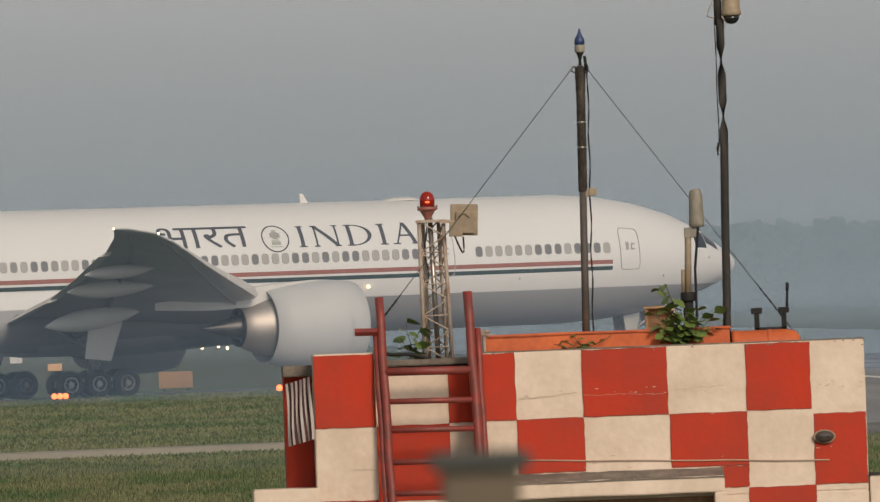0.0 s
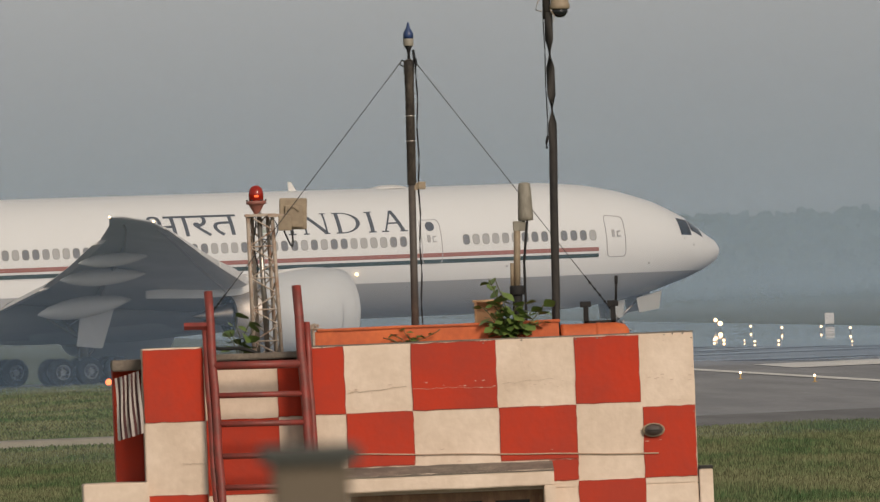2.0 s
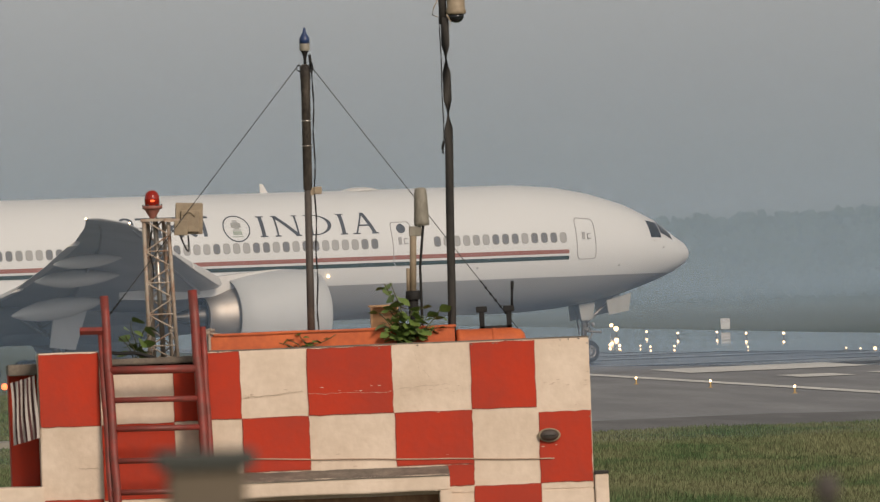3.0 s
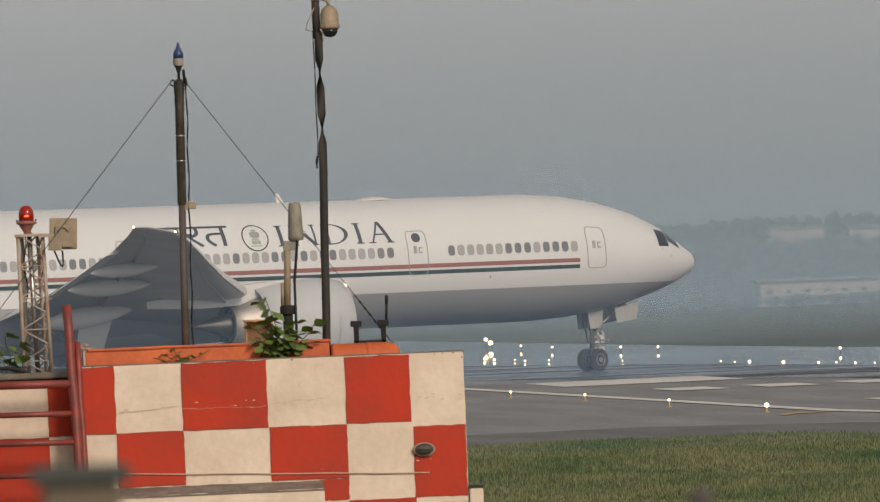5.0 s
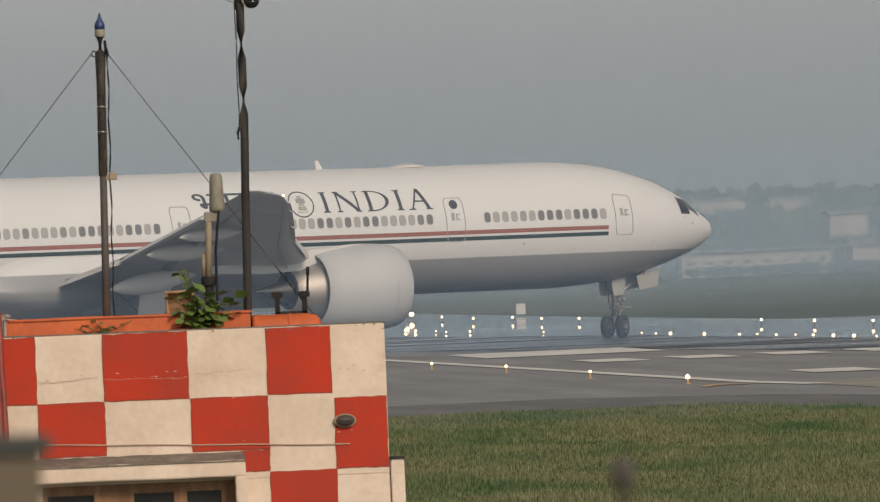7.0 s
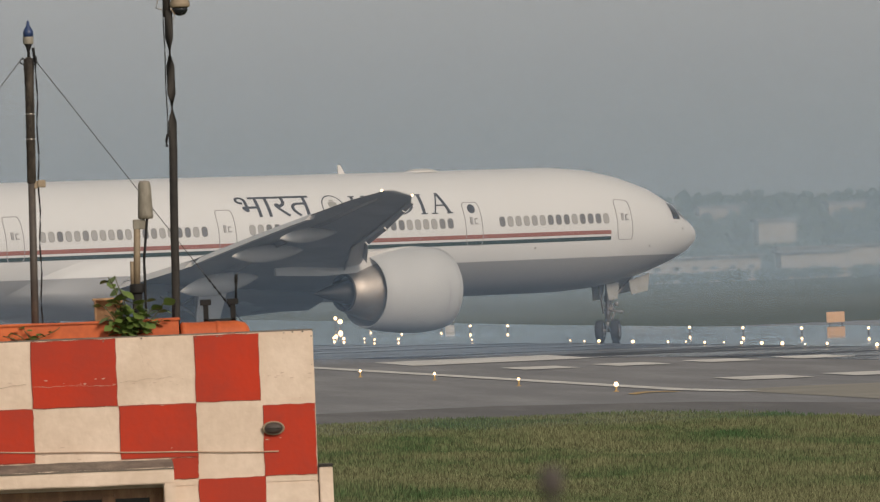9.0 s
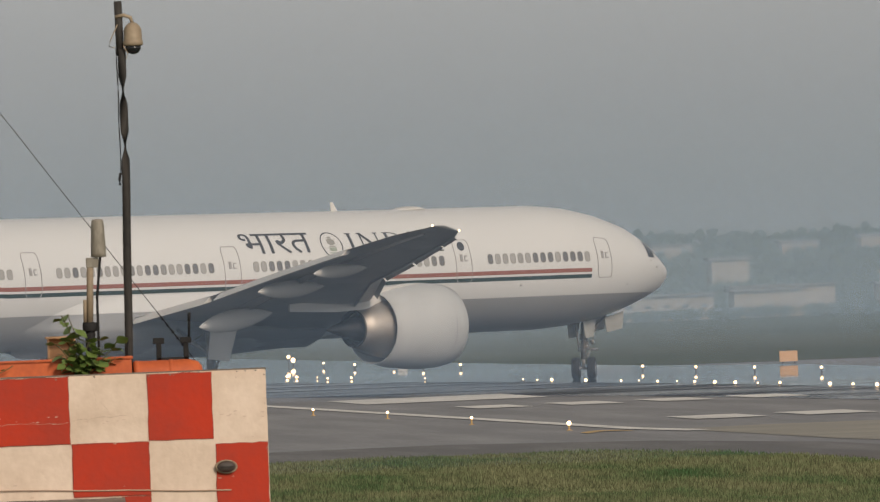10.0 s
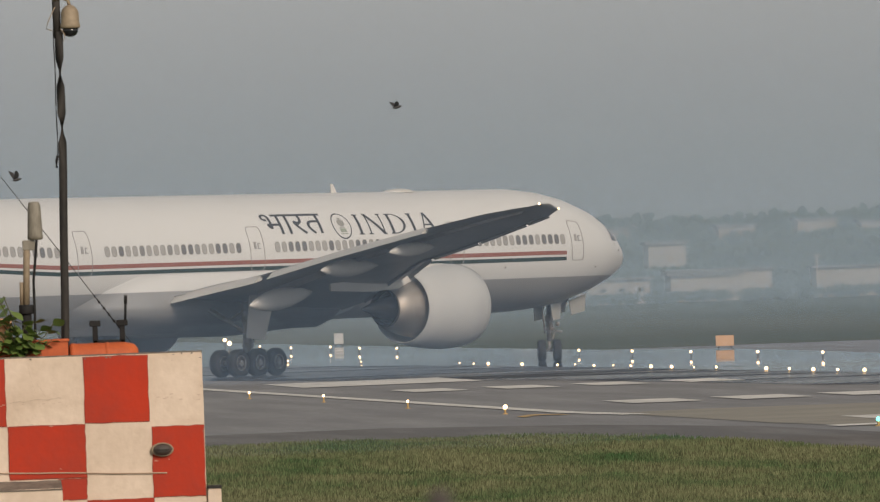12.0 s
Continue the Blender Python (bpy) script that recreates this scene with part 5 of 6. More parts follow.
x0, x1, zc, r, yy = 8.44, 9.27, 3.83, 0.175, YF + 0.48
bm = bmesh.new()
prof = [(0.0, r * 0.96), (0.02, r)] + [((x1 - x0) * k / 10, r * (1 + 0.012 * math.sin(k * 2.1))) for k in range(1, 8)]
prof += [((x1 - x0) - 0.16, r), ((x1 - x0) - 0.06, r * 0.86), ((x1 - x0) - 0.015, r * 0.55), ((x1 - x0), 0.02)]
lathe(bm, [(rr, x0 + h) for h, rr in prof], (0, yy, zc), "X", 28)
part("shell", bm, "orange", d, smooth=True)
for xs in (x0 + 0.01, x0 + 0.42):
    bm = bmesh.new()
    lathe(bm, [(r * 1.0, xs), (r * 1.03, xs + 0.004), (r * 1.03, xs + 0.05), (r * 1.0, xs + 0.054)], (0, yy, zc), "X", 28, caps=False)
    part("band", bm, "orange", d, smooth=True)
bm = bmesh.new()
for _ in range(7):
    x, z = rw.uniform(5.38, 5.58), rw.uniform(4.07, 4.10)
    tube(bm, (x - .09, YF + .5, z), (x + rw.uniform(.02, .12), YF + .45, z + rw.uniform(-.03, .05)), 0.02, n=6)
tagged(part("scrap_iron", bm, "rust"), "rusty scrap iron bits lying on the roof duct", "scrap")

# ---- ladder ----
lad = empty("steel_ladder", pose(0, 0, 0), "dark red painted steel ladder leaning on the hut", "ladder")


def lean(z):
    return YF - 0.12 - (4.2 - z) * 0.10


for (xa, za), (xb, zb), r in (((4.235, 4.57), (4.345, 0.0), 0.052), ((4.178, 4.20), (4.275, 0.0), 0.040), ((5.285, 4.60), (5.455, 0.0), 0.056), ((5.390, 4.16), (5.475, 0.0), 0.040)):
    bm = bmesh.new()
    pts = [(xa + (xb - xa) * k / 12 + 0.006 * math.sin(k * 2.2), lean(za + (zb - za) * k / 12) + (0.05 if r < 0.05 else 0), za + (zb - za) * k / 12) for k in range(13)]
    path_tube(bm, pts, r, 12)
    part("rail", bm, "ladder", lad, smooth=True)
for k, z in enumerate((3.683, 3.330, 2.989, 2.609, 2.237, 1.9, 1.55, 1.2, 0.85, 0.5)):
    bm = bmesh.new()
    tube(bm, (4.24, lean(z), z), (5.34, lean(z), z - 0.016), 0.052 if k == 0 else 0.036, n=10)
    part("rung", bm, "ladder", lad, smooth=True)
bm = bmesh.new()
tube(bm, (3.93, lean(4.15), 4.165), (4.2, lean(4.15), 4.16), 0.045, n=4)
part("stub_bar", bm, "ladder", lad)

# ---- lattice tower with beacon and panel aerial ----
tower = empty("lattice_tower", pose(4.95, YF + 0.9, 3.76), "rusty three-legged steel lattice tower on the roof", "tower")
LEG = [(-0.165, 0.0), (0.165, -0.02), (0.11, 0.28), (-0.10, 0.28)]
hgt = 1.70


def leg_at(k, f):
    s = 1.0 - 0.12 * f
    return Vector((LEG[k][0] * s - 0.03 * f, LEG[k][1] * s, hgt * f))


for k in range(4):
    bm = bmesh.new()
    tube(bm, leg_at(k, 0), leg_at(k, 1), 0.024, n=8)
    part("leg", bm, "rust", tower, smooth=True)
    for s in range(9):
        j = (k + 1) % 4
        a, b = (k, j) if s % 2 else (j, k)
        bm = bmesh.new()
        tube(bm, leg_at(a, s / 9), leg_at(b, (s + 1) / 9), 0.010, n=6)
        part("brace", bm, "rust", tower)
        if s % 2:
            bm = bmesh.new()
            tube(bm, leg_at(k, s / 9), leg_at(j, s / 9), 0.010, n=6)
            part("brace", bm, "rust", tower)
bm = bmesh.new()
tube(bm, (0.0, 0.05, 0), (-0.04, 0.05, hgt + 0.04), 0.032, n=10)
part("centre_pipe", bm, "steel", tower, "dull steel centre pipe", smooth=True)
bm = bmesh.new()
path_tube(bm, [(-0.10 + 0.02 * math.sin(k * 1.1), 0.02, hgt * (0.55 + 0.45 * k / 8)) for k in range(9)], 0.011, 6)
part("cable", bm, "black", tower, smooth=True)
bm = bmesh.new()
box(bm, -0.21, 0.16, -0.05, 0.2, hgt - 0.02, hgt + 0.012)
part("top_plate", bm, "rust", tower)

beacon = empty("obstruction_light", pose(4.885, YF + 0.95, 5.46), "lit red obstruction light with domed glass", "light")
bm = bmesh.new()
lathe(bm, [(0.03, 0.0), (0.045, 0.04), (0.085, 0.11), (0.095, 0.125), (0.12, 0.13), (0.12, 0.165), (0.09, 0.17)], n=24)
part("base", bm, "livery_red", beacon, "red cast base", smooth=True)
bm = bmesh.new()
lathe(bm, [(0.088, 0.165), (0.09, 0.26), (0.078, 0.31), (0.045, 0.345), (0.01, 0.355)], n=24)
part("dome", bm, "red_glass", beacon, "glowing red glass dome", smooth=True)
bm = bmesh.new()
bmesh.ops.create_icosphere(bm, subdivisions=2, radius=0.03, matrix=Matrix.Translation((0.0, -0.075, 0.225)) @ Matrix.Diagonal((1.1, 0.8, 0.6, 1)))
part("lamp_core", bm, "red_core", beacon, "bright lamp core")
for k in range(6):
    bm = bmesh.new()
    a = k * math.tau / 6
    tube(bm, (0.112 * math.cos(a), 0.112 * math.sin(a), 0.165), (0.112 * math.cos(a), 0.112 * math.sin(a), 0.185), 0.010, n=6)
    part("bolt", bm, "pole", beacon)

panel = empty("panel_aerial", pose(5.315, YF + 0.82, 5.455, 0, 2.5, 0), "aged ivory square panel aerial on a bracket", "aerial")
bm = bmesh.new()
box(bm, -0.165, 0.165, -0.02, 0.05, -0.185, 0.19, bevel=0.018)
part("panel", bm, "plastic", panel)
bm = bmesh.new()
box(bm, -0.10, 0.12, -0.07, -0.02, -0.16, 0.10, bevel=0.012)
part("back_box", bm, "plastic", panel)
bm = bmesh.new()
box(bm, -0.18, -0.02, -0.11, -0.05, -0.20, -0.02, bevel=0.01)
part("clamp", bm, "plastic", panel)
bm = bmesh.new()
box(bm, -0.30, -0.1, -0.03, 0.0, -0.04, 0.0)
part("bracket", bm, "rust", panel)
bm = bmesh.new()
path_tube(bm, [(-0.11 + 0.05 * math.sin(k / 8 * math.pi) + 0.012 * k, -0.08, -0.2 - 0.19 * math.sin(k / 8 * math.pi)) for k in range(9)], 0.012, 6)
part("cable_loop", bm, "black", panel, smooth=True)
bm = bmesh.new()
path_tube(bm, [(-0.07 + 0.13 * k / 8, -0.075, 0.03 + 0.05 * math.sin(k / 8 * math.pi)) for k in range(9)], 0.012, 6)
part("carry_handle", bm, "plastic", panel, smooth=True)

# ---- guyed mast ----
mast = empty("guyed_mast", pose(6.715, YF + 0.75, 3.76, 0, 0.9, 0), "slim mast with flaking black paint and a blue finial", "mast")
bm = bmesh.new()
tube(bm, (0.0, 0, 0), (0.0, 0, 2.02), 0.046, 0.043, 14)
part("lower_pipe", bm, "mast_low", mast, "grey-brown lower pipe", smooth=True)
bm = bmesh.new()
lathe(bm, [(0.045, 1.98), (0.054, 1.99), (0.054, 3.16), (0.058, 3.17), (0.058, 3.30), (0.063, 3.31), (0.063, 3.46), (0.05, 3.47), (0.025, 3.49)], n=16)
part("upper_pipe", bm, "mast", mast, "black flaking upper pipe", smooth=True)
bm = bmesh.new()
for z in (2.5, 2.8, 3.32):
    lathe(bm, [(0.054, z), (0.057, z + 0.003), (0.057, z + 0.014), (0.054, z + 0.017)], n=16, caps=False)
part("band", bm, "steel", mast, smooth=True)
bm = bmesh.new()
lathe(bm, [(0.018, 3.46), (0.018, 3.56), (0.035, 3.62), (0.055, 3.65)], n=12)
part("neck", bm, "black", mast, smooth=True)
bm = bmesh.new()
lathe(bm, [(0.058, 3.645), (0.062, 3.655), (0.062, 3.73), (0.058, 3.735)], n=18)
part("finial_body", bm, "radome", mast, "grey finial barrel", smooth=True)
bm = bmesh.new()
lathe(bm, [(0.06, 3.733), (0.062, 3.79), (0.05, 3.82), (0.025, 3.86), (0.012, 3.92), (0.004, 3.93)], n=18)
part("finial_cone", bm, "blue", mast, "blue pointed finial", smooth=True)
bm = bmesh.new()
box(bm, 0.03, 0.075, -0.03, 0.03, 1.92, 2.01)
box(bm, 0.07, 0.165, -0.05, 0.05, 1.93, 2.02, bevel=0.012)
part("junction_box", bm, "plastic", mast, "small ivory junction box")
bm = bmesh.new()
path_tube(bm, [(0.085 + 0.008 * math.sin(k * 1.3), -0.03, 0.05 + 3.45 * k / 24) for k in range(25)], 0.011, 6)
part("cable", bm, "black", mast, smooth=True)
bm = bmesh.new()
for s in (-1, 1):
    path_tube(bm, [(s * 0.06, 0, 3.40), (s * 0.10, 0, 3.42), (s * 0.095, 0, 3.47), (s * 0.05, 0, 3.47)], 0.009, 6)
tube(bm, (0.075, 0, 3.42), (0.055, 0, 3.60), 0.018, n=8)
part("eye_bolt", bm, "black", mast, smooth=True)


def guy(a, b, link0, link1, label):
    e = empty("guy_wire", Matrix.Translation(a), label, "wire", "mast guy wires")
    a, b = Vector(a), Vector(b)
    bm = bmesh.new()
    path_tube(bm, [(b - a) * (k / 10) for k in range(11)], 0.0055, 6)
    part("wire", bm, "wire", e, smooth=True)
    for f in [link0 + (link1 - link0) * k / 4 for k in range(5)]:
        bm = bmesh.new()
        c = (b - a) * f
        d = (b - a).normalized()
        path_tube(bm, [(0.018 * math.sin(k * math.tau / 10), 0, 0.045 * math.cos(k * math.tau / 10)) for k in range(11)], 0.0075, 6)
        lathe(bm, [(0.004, 0.04), (0.016, 0.05), (0.016, 0.065), (0.004, 0.075)], n=8)
        bmesh.ops.transform(bm, matrix=Matrix.Translation(c) @ d.to_track_quat("Z", "Y").to_matrix().to_4x4(), verts=bm.verts)
        part("link", bm, "black", e, "dark turnbuckle link", smooth=True)


guy((6.70, YF + 0.75, 7.25), (4.13, YF + 0.65, 4.12), 0.86, 0.92, "thin steel guy wire with a turnbuckle")
guy((6.84, YF + 0.75, 7.22), (9.22, YF + 0.70, 3.95), 0.82, 0.915, "thin steel guy wire ending in a dark chain")

# ---- camera pole ----
pole = empty("camera_pole", pose(8.385, YF + 0.6, 3.76), "tall dark steel pole carrying a dome camera", "pole")
bm = bmesh.new()
path_tube(bm, [(0.14 * k / 12 - 0.07 * (k / 12) ** 2 + 0.004 * math.sin(k), 0, 3.98 * k / 12) for k in range(13)], 0.050, 14)
part("shaft", bm, "pole", pole, smooth=True)
bm = bmesh.new()
tube(bm, (0.05, 0.01, 3.9), (0.045, 0.01, 4.55), 0.048, n=14)
part("top_pipe", bm, "pole", pole, smooth=True)
bm = bmesh.new()
path_tube(bm, [(0.004 + 0.003 * math.sin(k * 0.6), -0.02, 2.5 + 1.5 * k / 20) for k in range(21)], 0.008, 6)
part("cable", bm, "black", pole, smooth=True)
bm = bmesh.new()
path_tube(bm, [(0.0, -0.05, 2.5), (-0.02, -0.05, 2.42), (-0.015, -0.05, 2.35)], 0.018, 6)
part("cable_end", bm, "black", pole, smooth=True)
bm = bmesh.new()
path_tube(bm, [(0.02 - 0.03 * math.sin(k / 10 * 3.1), -0.05, 0.02 + 0.5 * k / 10) for k in range(11)], 0.011, 6)
part("cable", bm, "black", pole, smooth=True)
dome = empty("dome_camera", pose(8.59, YF + 0.55, 7.67), "weathered ivory dome camera with a black bubble", "camera")
bm = bmesh.new()
lathe(bm, [(0.108, 0.10), (0.120, 0.115), (0.120, 0.15), (0.108, 0.17), (0.108, 0.28), (0.09, 0.33), (0.05, 0.37), (0.02, 0.38)], n=24)
part("housing", bm, "plastic", dome, smooth=True)
bm = bmesh.new()
lathe(bm, [(0.02, 0.0), (0.06, 0.015), (0.09, 0.055), (0.098, 0.10), (0.05, 0.105)], n=24)
part("bubble", bm, "cockpit_glass", dome, "black tinted bubble", smooth=True)
bm = bmesh.new()
path_tube(bm, [(-0.20, 0.02, 0.45), (-0.1, 0.0, 0.47), (-0.02, 0, 0.44), (0, 0, 0.37)], 0.022, 8)
part("arm", bm, "plastic", dome, smooth=True)
bm = bmesh.new()
path_tube(bm, [(-0.18, -0.05, 0.36), (-0.27, -0.05, 0.18), (-0.29, -0.05, 0.10), (-0.22, -0.05, 0.08)], 0.007, 6)
path_tube(bm, [(-0.12, -0.05, 0.10), (-0.07, -0.05, 0.02), (-0.09, -0.05, -0.05)], 0.008, 6)
part("cable", bm, "plastic", dome, smooth=True)

# ---- radome aerial on its stalk ----
rad = empty("radome_aerial", pose(7.95, YF + 0.65, 3.76), "weathered grey cylindrical aerial on a stalk", "aerial")
bm = bmesh.new()
lathe(bm, [(0.03, 1.50), (0.09, 1.505), (0.092, 1.55), (0.078, 1.88), (0.070, 1.935), (0.055, 1.955), (0.01, 1.96)], (0.135, 0, 0), n=24)
part("radome", bm, "radome", rad, "stained grey radome", smooth=True)
bm = bmesh.new()
tube(bm, (0.0, 0, 0.7), (0.03, 0, 1.48), 0.040, n=12)
tube(bm, (-0.05, 0.02, 0.72), (-0.045, 0.02, 1.0), 0.026, n=8)
part("stalk", bm, "plastic", rad, smooth=True)
bm = bmesh.new()
box(bm, -0.02, 0.13, -0.04, 0.04, 1.38, 1.50, bevel=0.01)
part("clamp", bm, "radome", rad)
bm = bmesh.new()
lathe(bm, [(0.085, 0.62), (0.09, 0.63), (0.09, 0.72), (0.08, 0.73)], (0, 0, 0), n=14)
tube(bm, (0, 0, 0.0), (0, 0, 0.62), 0.06, n=12)
part("base_clamp", bm, "black", rad, "black base clamp", smooth=True)
bm = bmesh.new()
path_tube(bm, [(0.15 - 0.055 * min(1, k / 6), -0.04, 1.5 - 1.3 * k / 16) for k in range(17)], 0.016, 8)
part("cable", bm, "black", rad, smooth=True)

# ---- black bracket with whip aerial, tan box ----
br = empty("black_bracket", pose(8.755, YF + 0.55, 3.76), "two-post black steel bracket with a whip aerial", "bracket")
for x in (0.0, 0.325):
    bm = bmesh.new()
    box(bm, x - 0.03, x + 0.03, -0.03, 0.03, 0.0, 0.46, bevel=0.006)
    box(bm, x - 0.065, x + 0.065, -0.045, 0.045, 0.44, 0.51, bevel=0.008)
    part("upright", bm, "black", br)
bm = bmesh.new()
box(bm, -0.02, 0.345, -0.03, 0.03, 0.24, 0.275)
part("crossbar", bm, "black", br)
bm = bmesh.new()
tube(bm, (0.365, 0, 0.5), (0.38, 0, 0.79), 0.015, n=8)
tube(bm, (0.375, 0, 0.70), (0.38, 0, 0.80), 0.020, n=8)
part("whip", bm, "black", br, smooth=True)
tb = empty("tan_box", pose(7.60, YF + 0.9, 3.76), "open tan plywood box standing on the roof", "box")
for x0, x1, y0, y1, z0, z1 in ((-0.16, 0.17, 0, 0.02, 0.0, 0.55), (-0.16, -0.14, -0.2, 0, 0, 0.55), (0.15, 0.17, -0.2, 0, 0, 0.55), (-0.18, 0.19, -0.22, 0.03, 0.55, 0.575)):
    bm = bmesh.new()
    box(bm, x0, x1, y0, y1, z0, z1)
    part("board", bm, "sign", tb)


# ---- plants growing on the roof ----
def plant(name, x, y, z, sprigs, label, seed, leaf=0.075):
    r = random.Random(seed)
    e = empty(name, pose(x, y, z), label, "plant")
    stems = bmesh.new()
    leaves = []
    for sx, sz, n in sprigs:
        pts = [Vector((sx * f * 0.9 + 0.02 * math.sin(6 * f + sx * 9), r.uniform(-.05, .05) * f, sz * f)) for f in (k / 6 for k in range(7))]
        path_tube(stems, pts, 0.006, 5)
        for _ in range(max(3, round(n * 0.6))):
            f = r.uniform(0.25, 1.0)
            i = min(5, int(f * 6))
            p = pts[i].lerp(pts[i + 1], f * 6 - i)
            leaves.append((p, r.uniform(0, 6.28), r.uniform(-0.9, 0.5), leaf * r.uniform(0.6, 1.25)))
    part("stems", stems, "stem", e, smooth=True)
    for p, a, tilt, s in leaves:
        bm = bmesh.new()
        q = Euler((tilt, r.uniform(-.5, .5), a)).to_matrix().to_4x4()
        prof = ((0, 0.02), (0.25, 0.40), (0.5, 0.52), (0.75, 0.36), (1.0, 0.02))
        L = [bm.verts.new((s * u * 1.25 + 0.02, -s * w, -s * 0.18 * u * u + s * 0.12 * w)) for u, w in prof]
        C = [bm.verts.new((s * u * 1.25 + 0.02, 0, -s * 0.18 * u * u)) for u, w in prof]
        Rr = [bm.verts.new((s * u * 1.25 + 0.02, s * w, -s * 0.18 * u * u + s * 0.12 * w)) for u, w in prof]
        for k in range(4):
            bm.faces.new((L[k], L[k + 1], C[k + 1], C[k]))
            bm.faces.new((C[k], C[k + 1], Rr[k + 1], Rr[k]))
        bmesh.ops.transform(bm, matrix=Matrix.Translation(p) @ q, verts=bm.verts)
        part("leaf", bm, "leaf", e, smooth=True)
    return e


plant("roof_sapling", 7.86, YF + 0.28, 3.84, [(-0.30, 0.75, 11), (-0.2, 0.76, 10), (-0.40, 0.40, 18), (-0.25, 0.45, 20), (-0.12, 0.42, 24), (0.05, 0.42, 26), (0.15, 0.45, 20), (0.25, 0.36, 20), (0.44, 0.42, 12), (0.40, 0.22, 14), (-0.34, 0.2, 18), (0.15, 0.18, 16), (-0.05, 0.22, 18)], "leafy green sapling sprouting from the roof edge", 3, 0.118)
plant("roof_weed", 6.62, YF + 0.26, 3.83, [(-0.22, 0.14, 8), (-0.05, 0.20, 8), (0.15, 0.12, 6), (0.42, 0.18, 8), (-0.35, 0.10, 7)], "small green weeds along the parapet", 8, 0.075)
plant("roof_sapling", 4.62, YF + 0.50, 3.78, [(-0.22, 0.30, 4), (-0.05, 0.48, 6), (-0.12, 0.30, 5), (0.12, 0.42, 6), (0.18, 0.34, 5)], "broad-leaved green sapling behind the ladder", 5, 0.14)
bm = bmesh.new()
path_tube(bm, [(4.2 + 0.09 * k, YF + 0.42, 3.93 - 0.016 * k - 0.02 * math.sin(k)) for k in range(8)], 0.022, 8)
tagged(part("black_hose", bm, "black", smooth=True), "black rubber hose lying along the roof edge", "hose")

# ---- near things at the foot of the view ----
fp = empty("railing_post", pose(0.432, 12.0, 0), "grey-beige capped post close to the viewer", "post")
bm = bmesh.new()
box(bm, -0.037, 0.037, -0.037, 0.037, -0.05, 4.53, bevel=0.003)
part("shaft", bm, "post_body", fp)
bm = bmesh.new()
box(bm, -0.048, 0.048, -0.048, 0.048, 4.53, 4.548, bevel=0.004)
part("cap", bm, "post_cap", fp, "pale grey cap")
sp = empty("fence_spike", pose(1.028, 12.0, 0), "dark slim fence post top", "post")
bm = bmesh.new()
lathe(bm, [(0.0035, -0.05), (0.0035, 4.470), (0.009, 4.475), (0.013, 4.485), (0.011, 4.496), (0.004, 4.502)], n=12)
part("shaft", bm, "mast_low", sp, smooth=True)


# ---- birds ----
def bird(name, s, label, patch=None):
    """A small bird, beak towards local x, with two wings that beat about the body's axis."""
    e = empty(name, pose(0, 0, 0), label, "bird")
    bm = bmesh.new()
    prof = ((-0.50, 0.03, 0.008), (-0.30, 0.05, 0.012), (-0.20, 0.06, 0.05), (0.0, 0.10, 0.10), (0.18, 0.09, 0.09), (0.30, 0.055, 0.06), (0.36, 0.06, 0.062), (0.42, 0.05, 0.05), (0.46, 0.018, 0.018), (0.54, 0.004, 0.004))
    rings(bm, [[(s * x, s * 1.4 * w * math.cos(k * math.tau / 12), s * 1.4 * h * math.sin(k * math.tau / 12) + s * 0.05 * max(0, x)) for k in range(12)] for x, w, h in prof])
    bmesh.ops.recalc_face_normals(bm, faces=bm.faces)
    part("body", bm, "feather", e, smooth=True)
    wings = []
    for side in (-1, 1):
        bm = bmesh.new()
        rows = ((0.02, -0.16, 0.17, 0.016), (0.25, -0.20, 0.20, 0.014), (0.5, -0.22, 0.16, 0.010), (0.75, -0.22, 0.04, 0.007), (0.92, -0.20, -0.10, 0.004))
        rings(bm, [[(s * x1, side * s * y, s * 0.01), (s * (x0 + x1) / 2, side * s * y, s * (0.02 + t)), (s * x0, side * s * y, 0), (s * (x0 + x1) / 2, side * s * y, s * (0.01 - t))] for y, x0, x1, t in rows])
        bmesh.ops.recalc_face_normals(bm, faces=bm.faces)
        w = part("wing", bm, "feather", e)
        if patch:
            bm = bmesh.new()
            box(bm, -0.17 * s, -0.03 * s, min(side * 0.40 * s, side * 0.60 * s), max(side * 0.40 * s, side * 0.60 * s), 0.0, 0.032 * s, bevel=0.006 * s)
            part("wing_patch", bm, patch, w, "buff wing patch")
        w.location = (0, side * s * 0.05, s * 0.06)
        wings.append((w, side))
    return e, wings, s


M["feather"] = material("dark_feathers", (0.022, 0.020, 0.020), 0.7, alt=(0.05, 0.045, 0.04), scale=20, grain=80)
crow_a = bird("crow", 0.42, "dark crow flying with beating wings")
crow_b = bird("crow", 0.42, "dark crow flying behind another")
myna = bird("myna", 0.24, "dark brown myna with a buff wing patch", "sign")


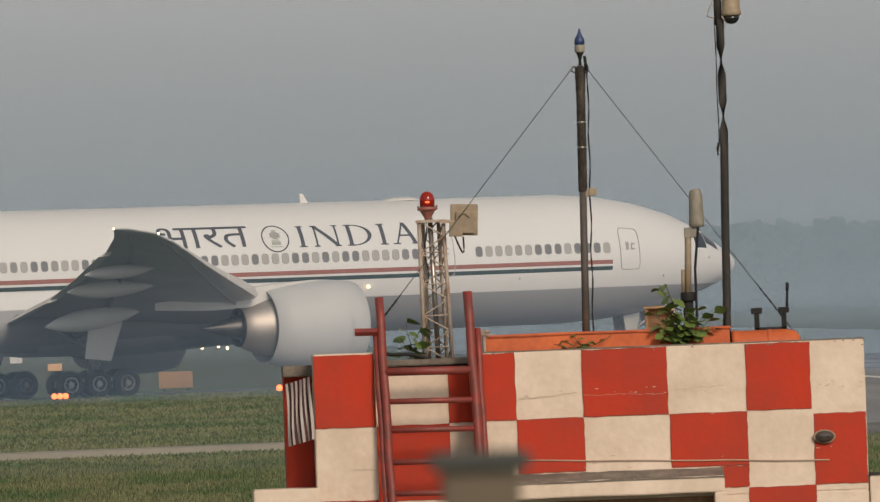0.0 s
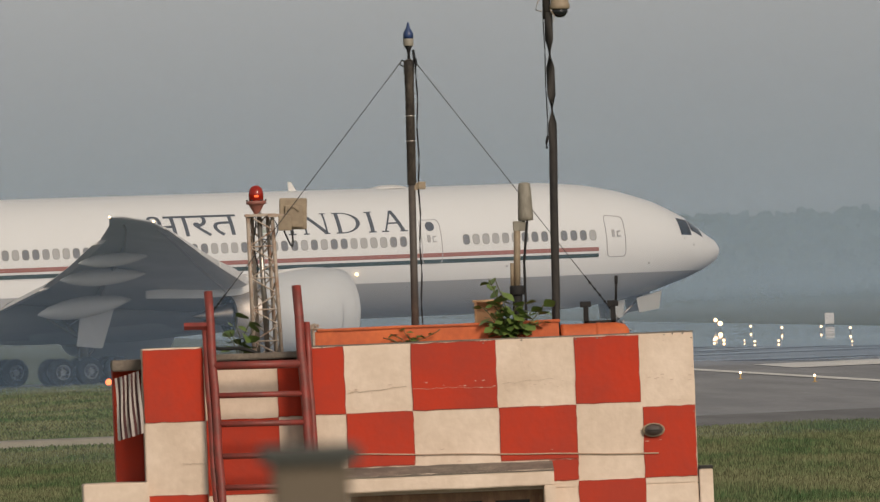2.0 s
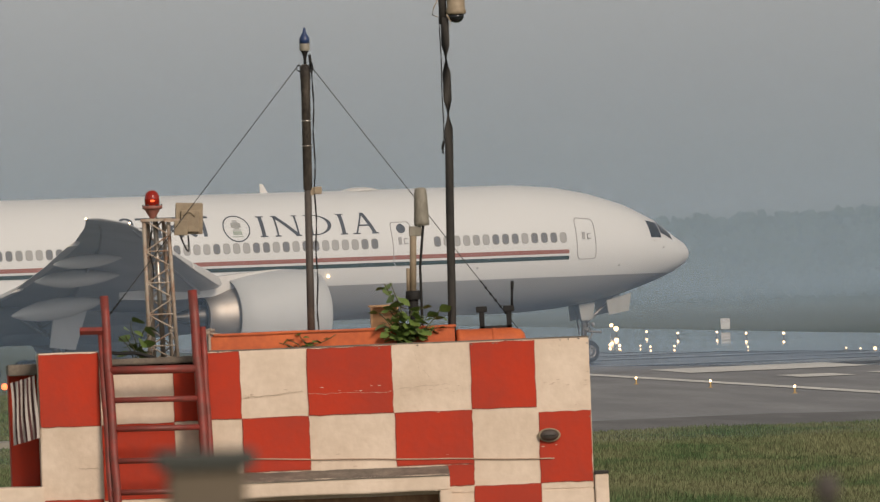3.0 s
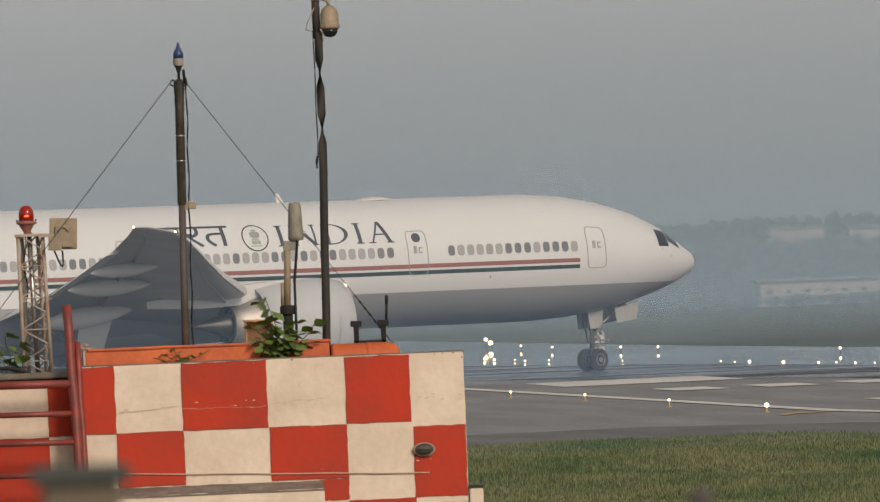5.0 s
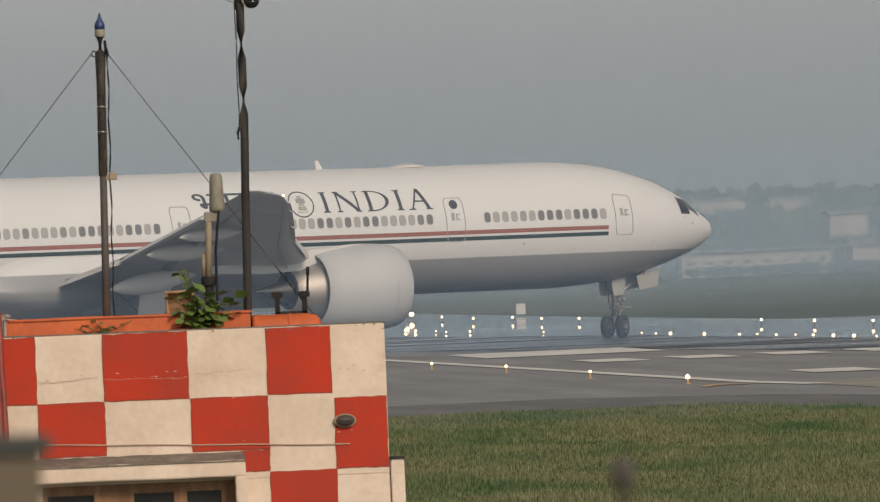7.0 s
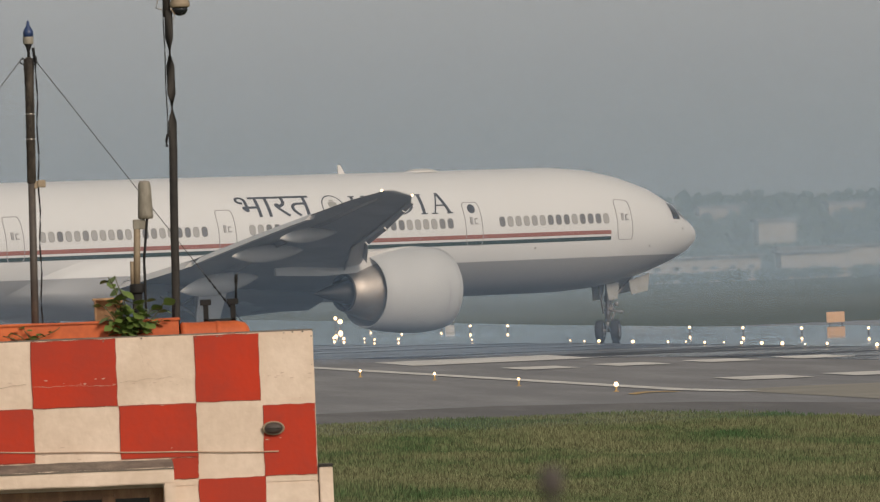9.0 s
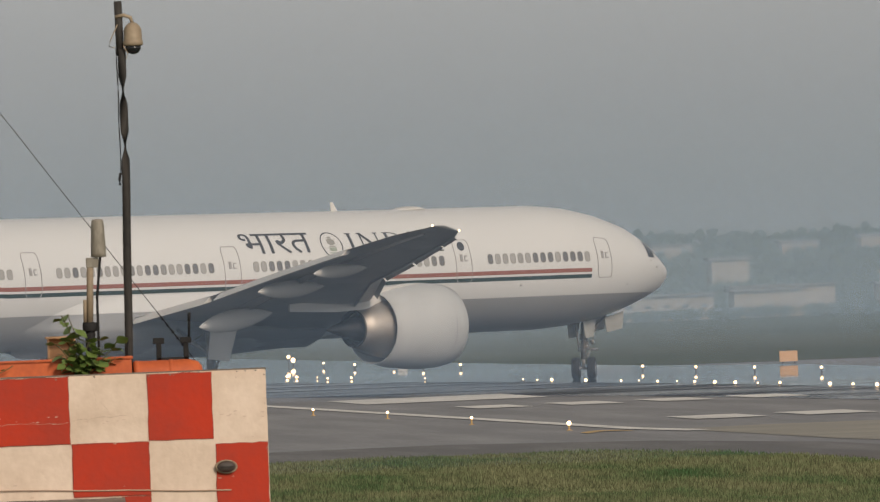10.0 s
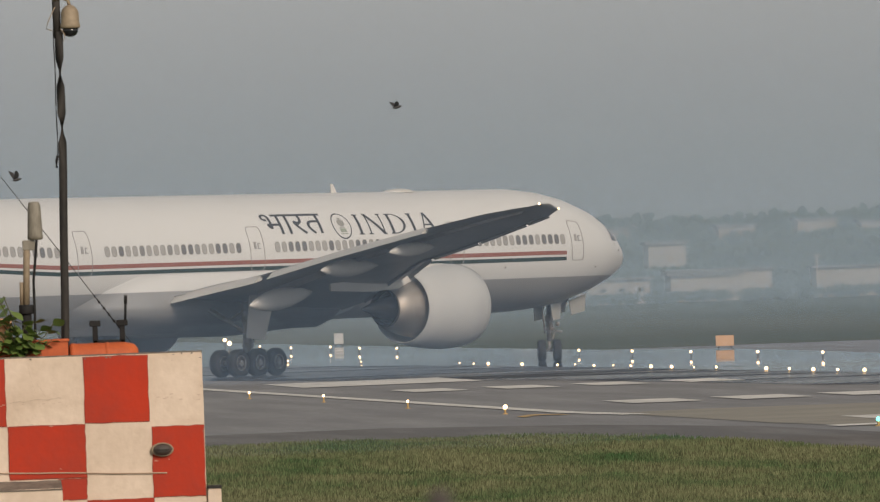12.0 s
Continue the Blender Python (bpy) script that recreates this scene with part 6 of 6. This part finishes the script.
# ---- what moves ----
PLANE_ROWS = (
    (0, 0.773, 587.353, 25.510), (0.5, 2.708, 588.209, 25.448), (1, 4.635, 589.047, 25.352), (1.5, 6.531, 589.853, 25.245),
    (2, 8.407, 590.624, 25.170), (2.5, 10.233, 591.359, 25.080), (3, 12.060, 592.049, 25.090), (5, 19.122, 594.604, 26.402),
    (5.5, 20.765, 595.273, 27.040), (6, 22.387, 595.955, 27.890), (6.5, 23.950, 596.639, 29.021), (7, 25.501, 597.321, 30.393),
    (9, 31.243, 600.026, 37.122), (9.5, 32.594, 600.794, 38.906), (10, 33.882, 601.628, 40.648), (10.5, 35.113, 602.511, 42.386),
    (11, 36.302, 603.429, 44.069), (11.5, 37.434, 604.374, 45.810), (12, 38.506, 605.333, 47.396),
)


def motions():
    walk(plane, [(t, pose(x, y, 0, 0, 0, h)) for t, x, y, h in PLANE_ROWS])

    def at(t, k):
        for a, b in zip(PLANE_ROWS, PLANE_ROWS[1:]):
            if t <= b[0]:
                return a[k] + (b[k] - a[k]) * (t - a[0]) / (b[0] - a[0])
        return PLANE_ROWS[-1][k]
    steps = [round(0.15 * i, 3) for i in range(81)]
    rolled, total = [], 0.0
    for t in steps:
        rolled.append(total)
        total += math.hypot(at(t + 0.15, 1) - at(t, 1), at(t + 0.15, 2) - at(t, 2))
    for w, place, r in wheels + nose_wheels:
        walk(w, [(t, pose(*place, 0, math.degrees(d / r), 0)) for t, d in zip(steps, rolled)])
    for (b, wings, size), rows, beat, turn in (
        (crow_a, ((0.0, -60.03, 6.81), (6.0, -13.36, 8.21), (10.2, 19.31, 8.81), (10.5, 21.51, 8.95), (11.0, 25.31, 9.42), (11.5, 29.16, 9.82), (12.0, 33.31, 10.01)), 4.2, 12), (crow_b, ((0, -72.28, 5.12), (12, 21.06, 8.12)), 4.6, 20), (myna, ((0, 28.37, 4.41), (3.2, 3.77, 4.945), (12, -63.23, 6.41)), 6.0, 168)):
        away = 43.0 if b is myna[0] else 400.0
        walk(b, [(t, pose(x, away, z, 0 if b is not myna[0] else -40, -8, turn)) for t, x, z in rows])
        for w, side in wings:
            walk(w, [(t, pose(0, side * size * 0.05, size * 0.06, side * (8 + 38 * math.sin(math.tau * (beat * t + (0.378 if b is myna[0] else 0.0)))), 0, 0)) for t in (i * 0.0667 for i in range(181))])
    walk(steer, [(t, pose(px(5.89), 0, 0, 0, 0, a)) for t, a in ((0, -1), (2, 0), (3.5, 6), (5, 14), (6, 24), (7, 33), (9, 38), (12, 40))])


motions()
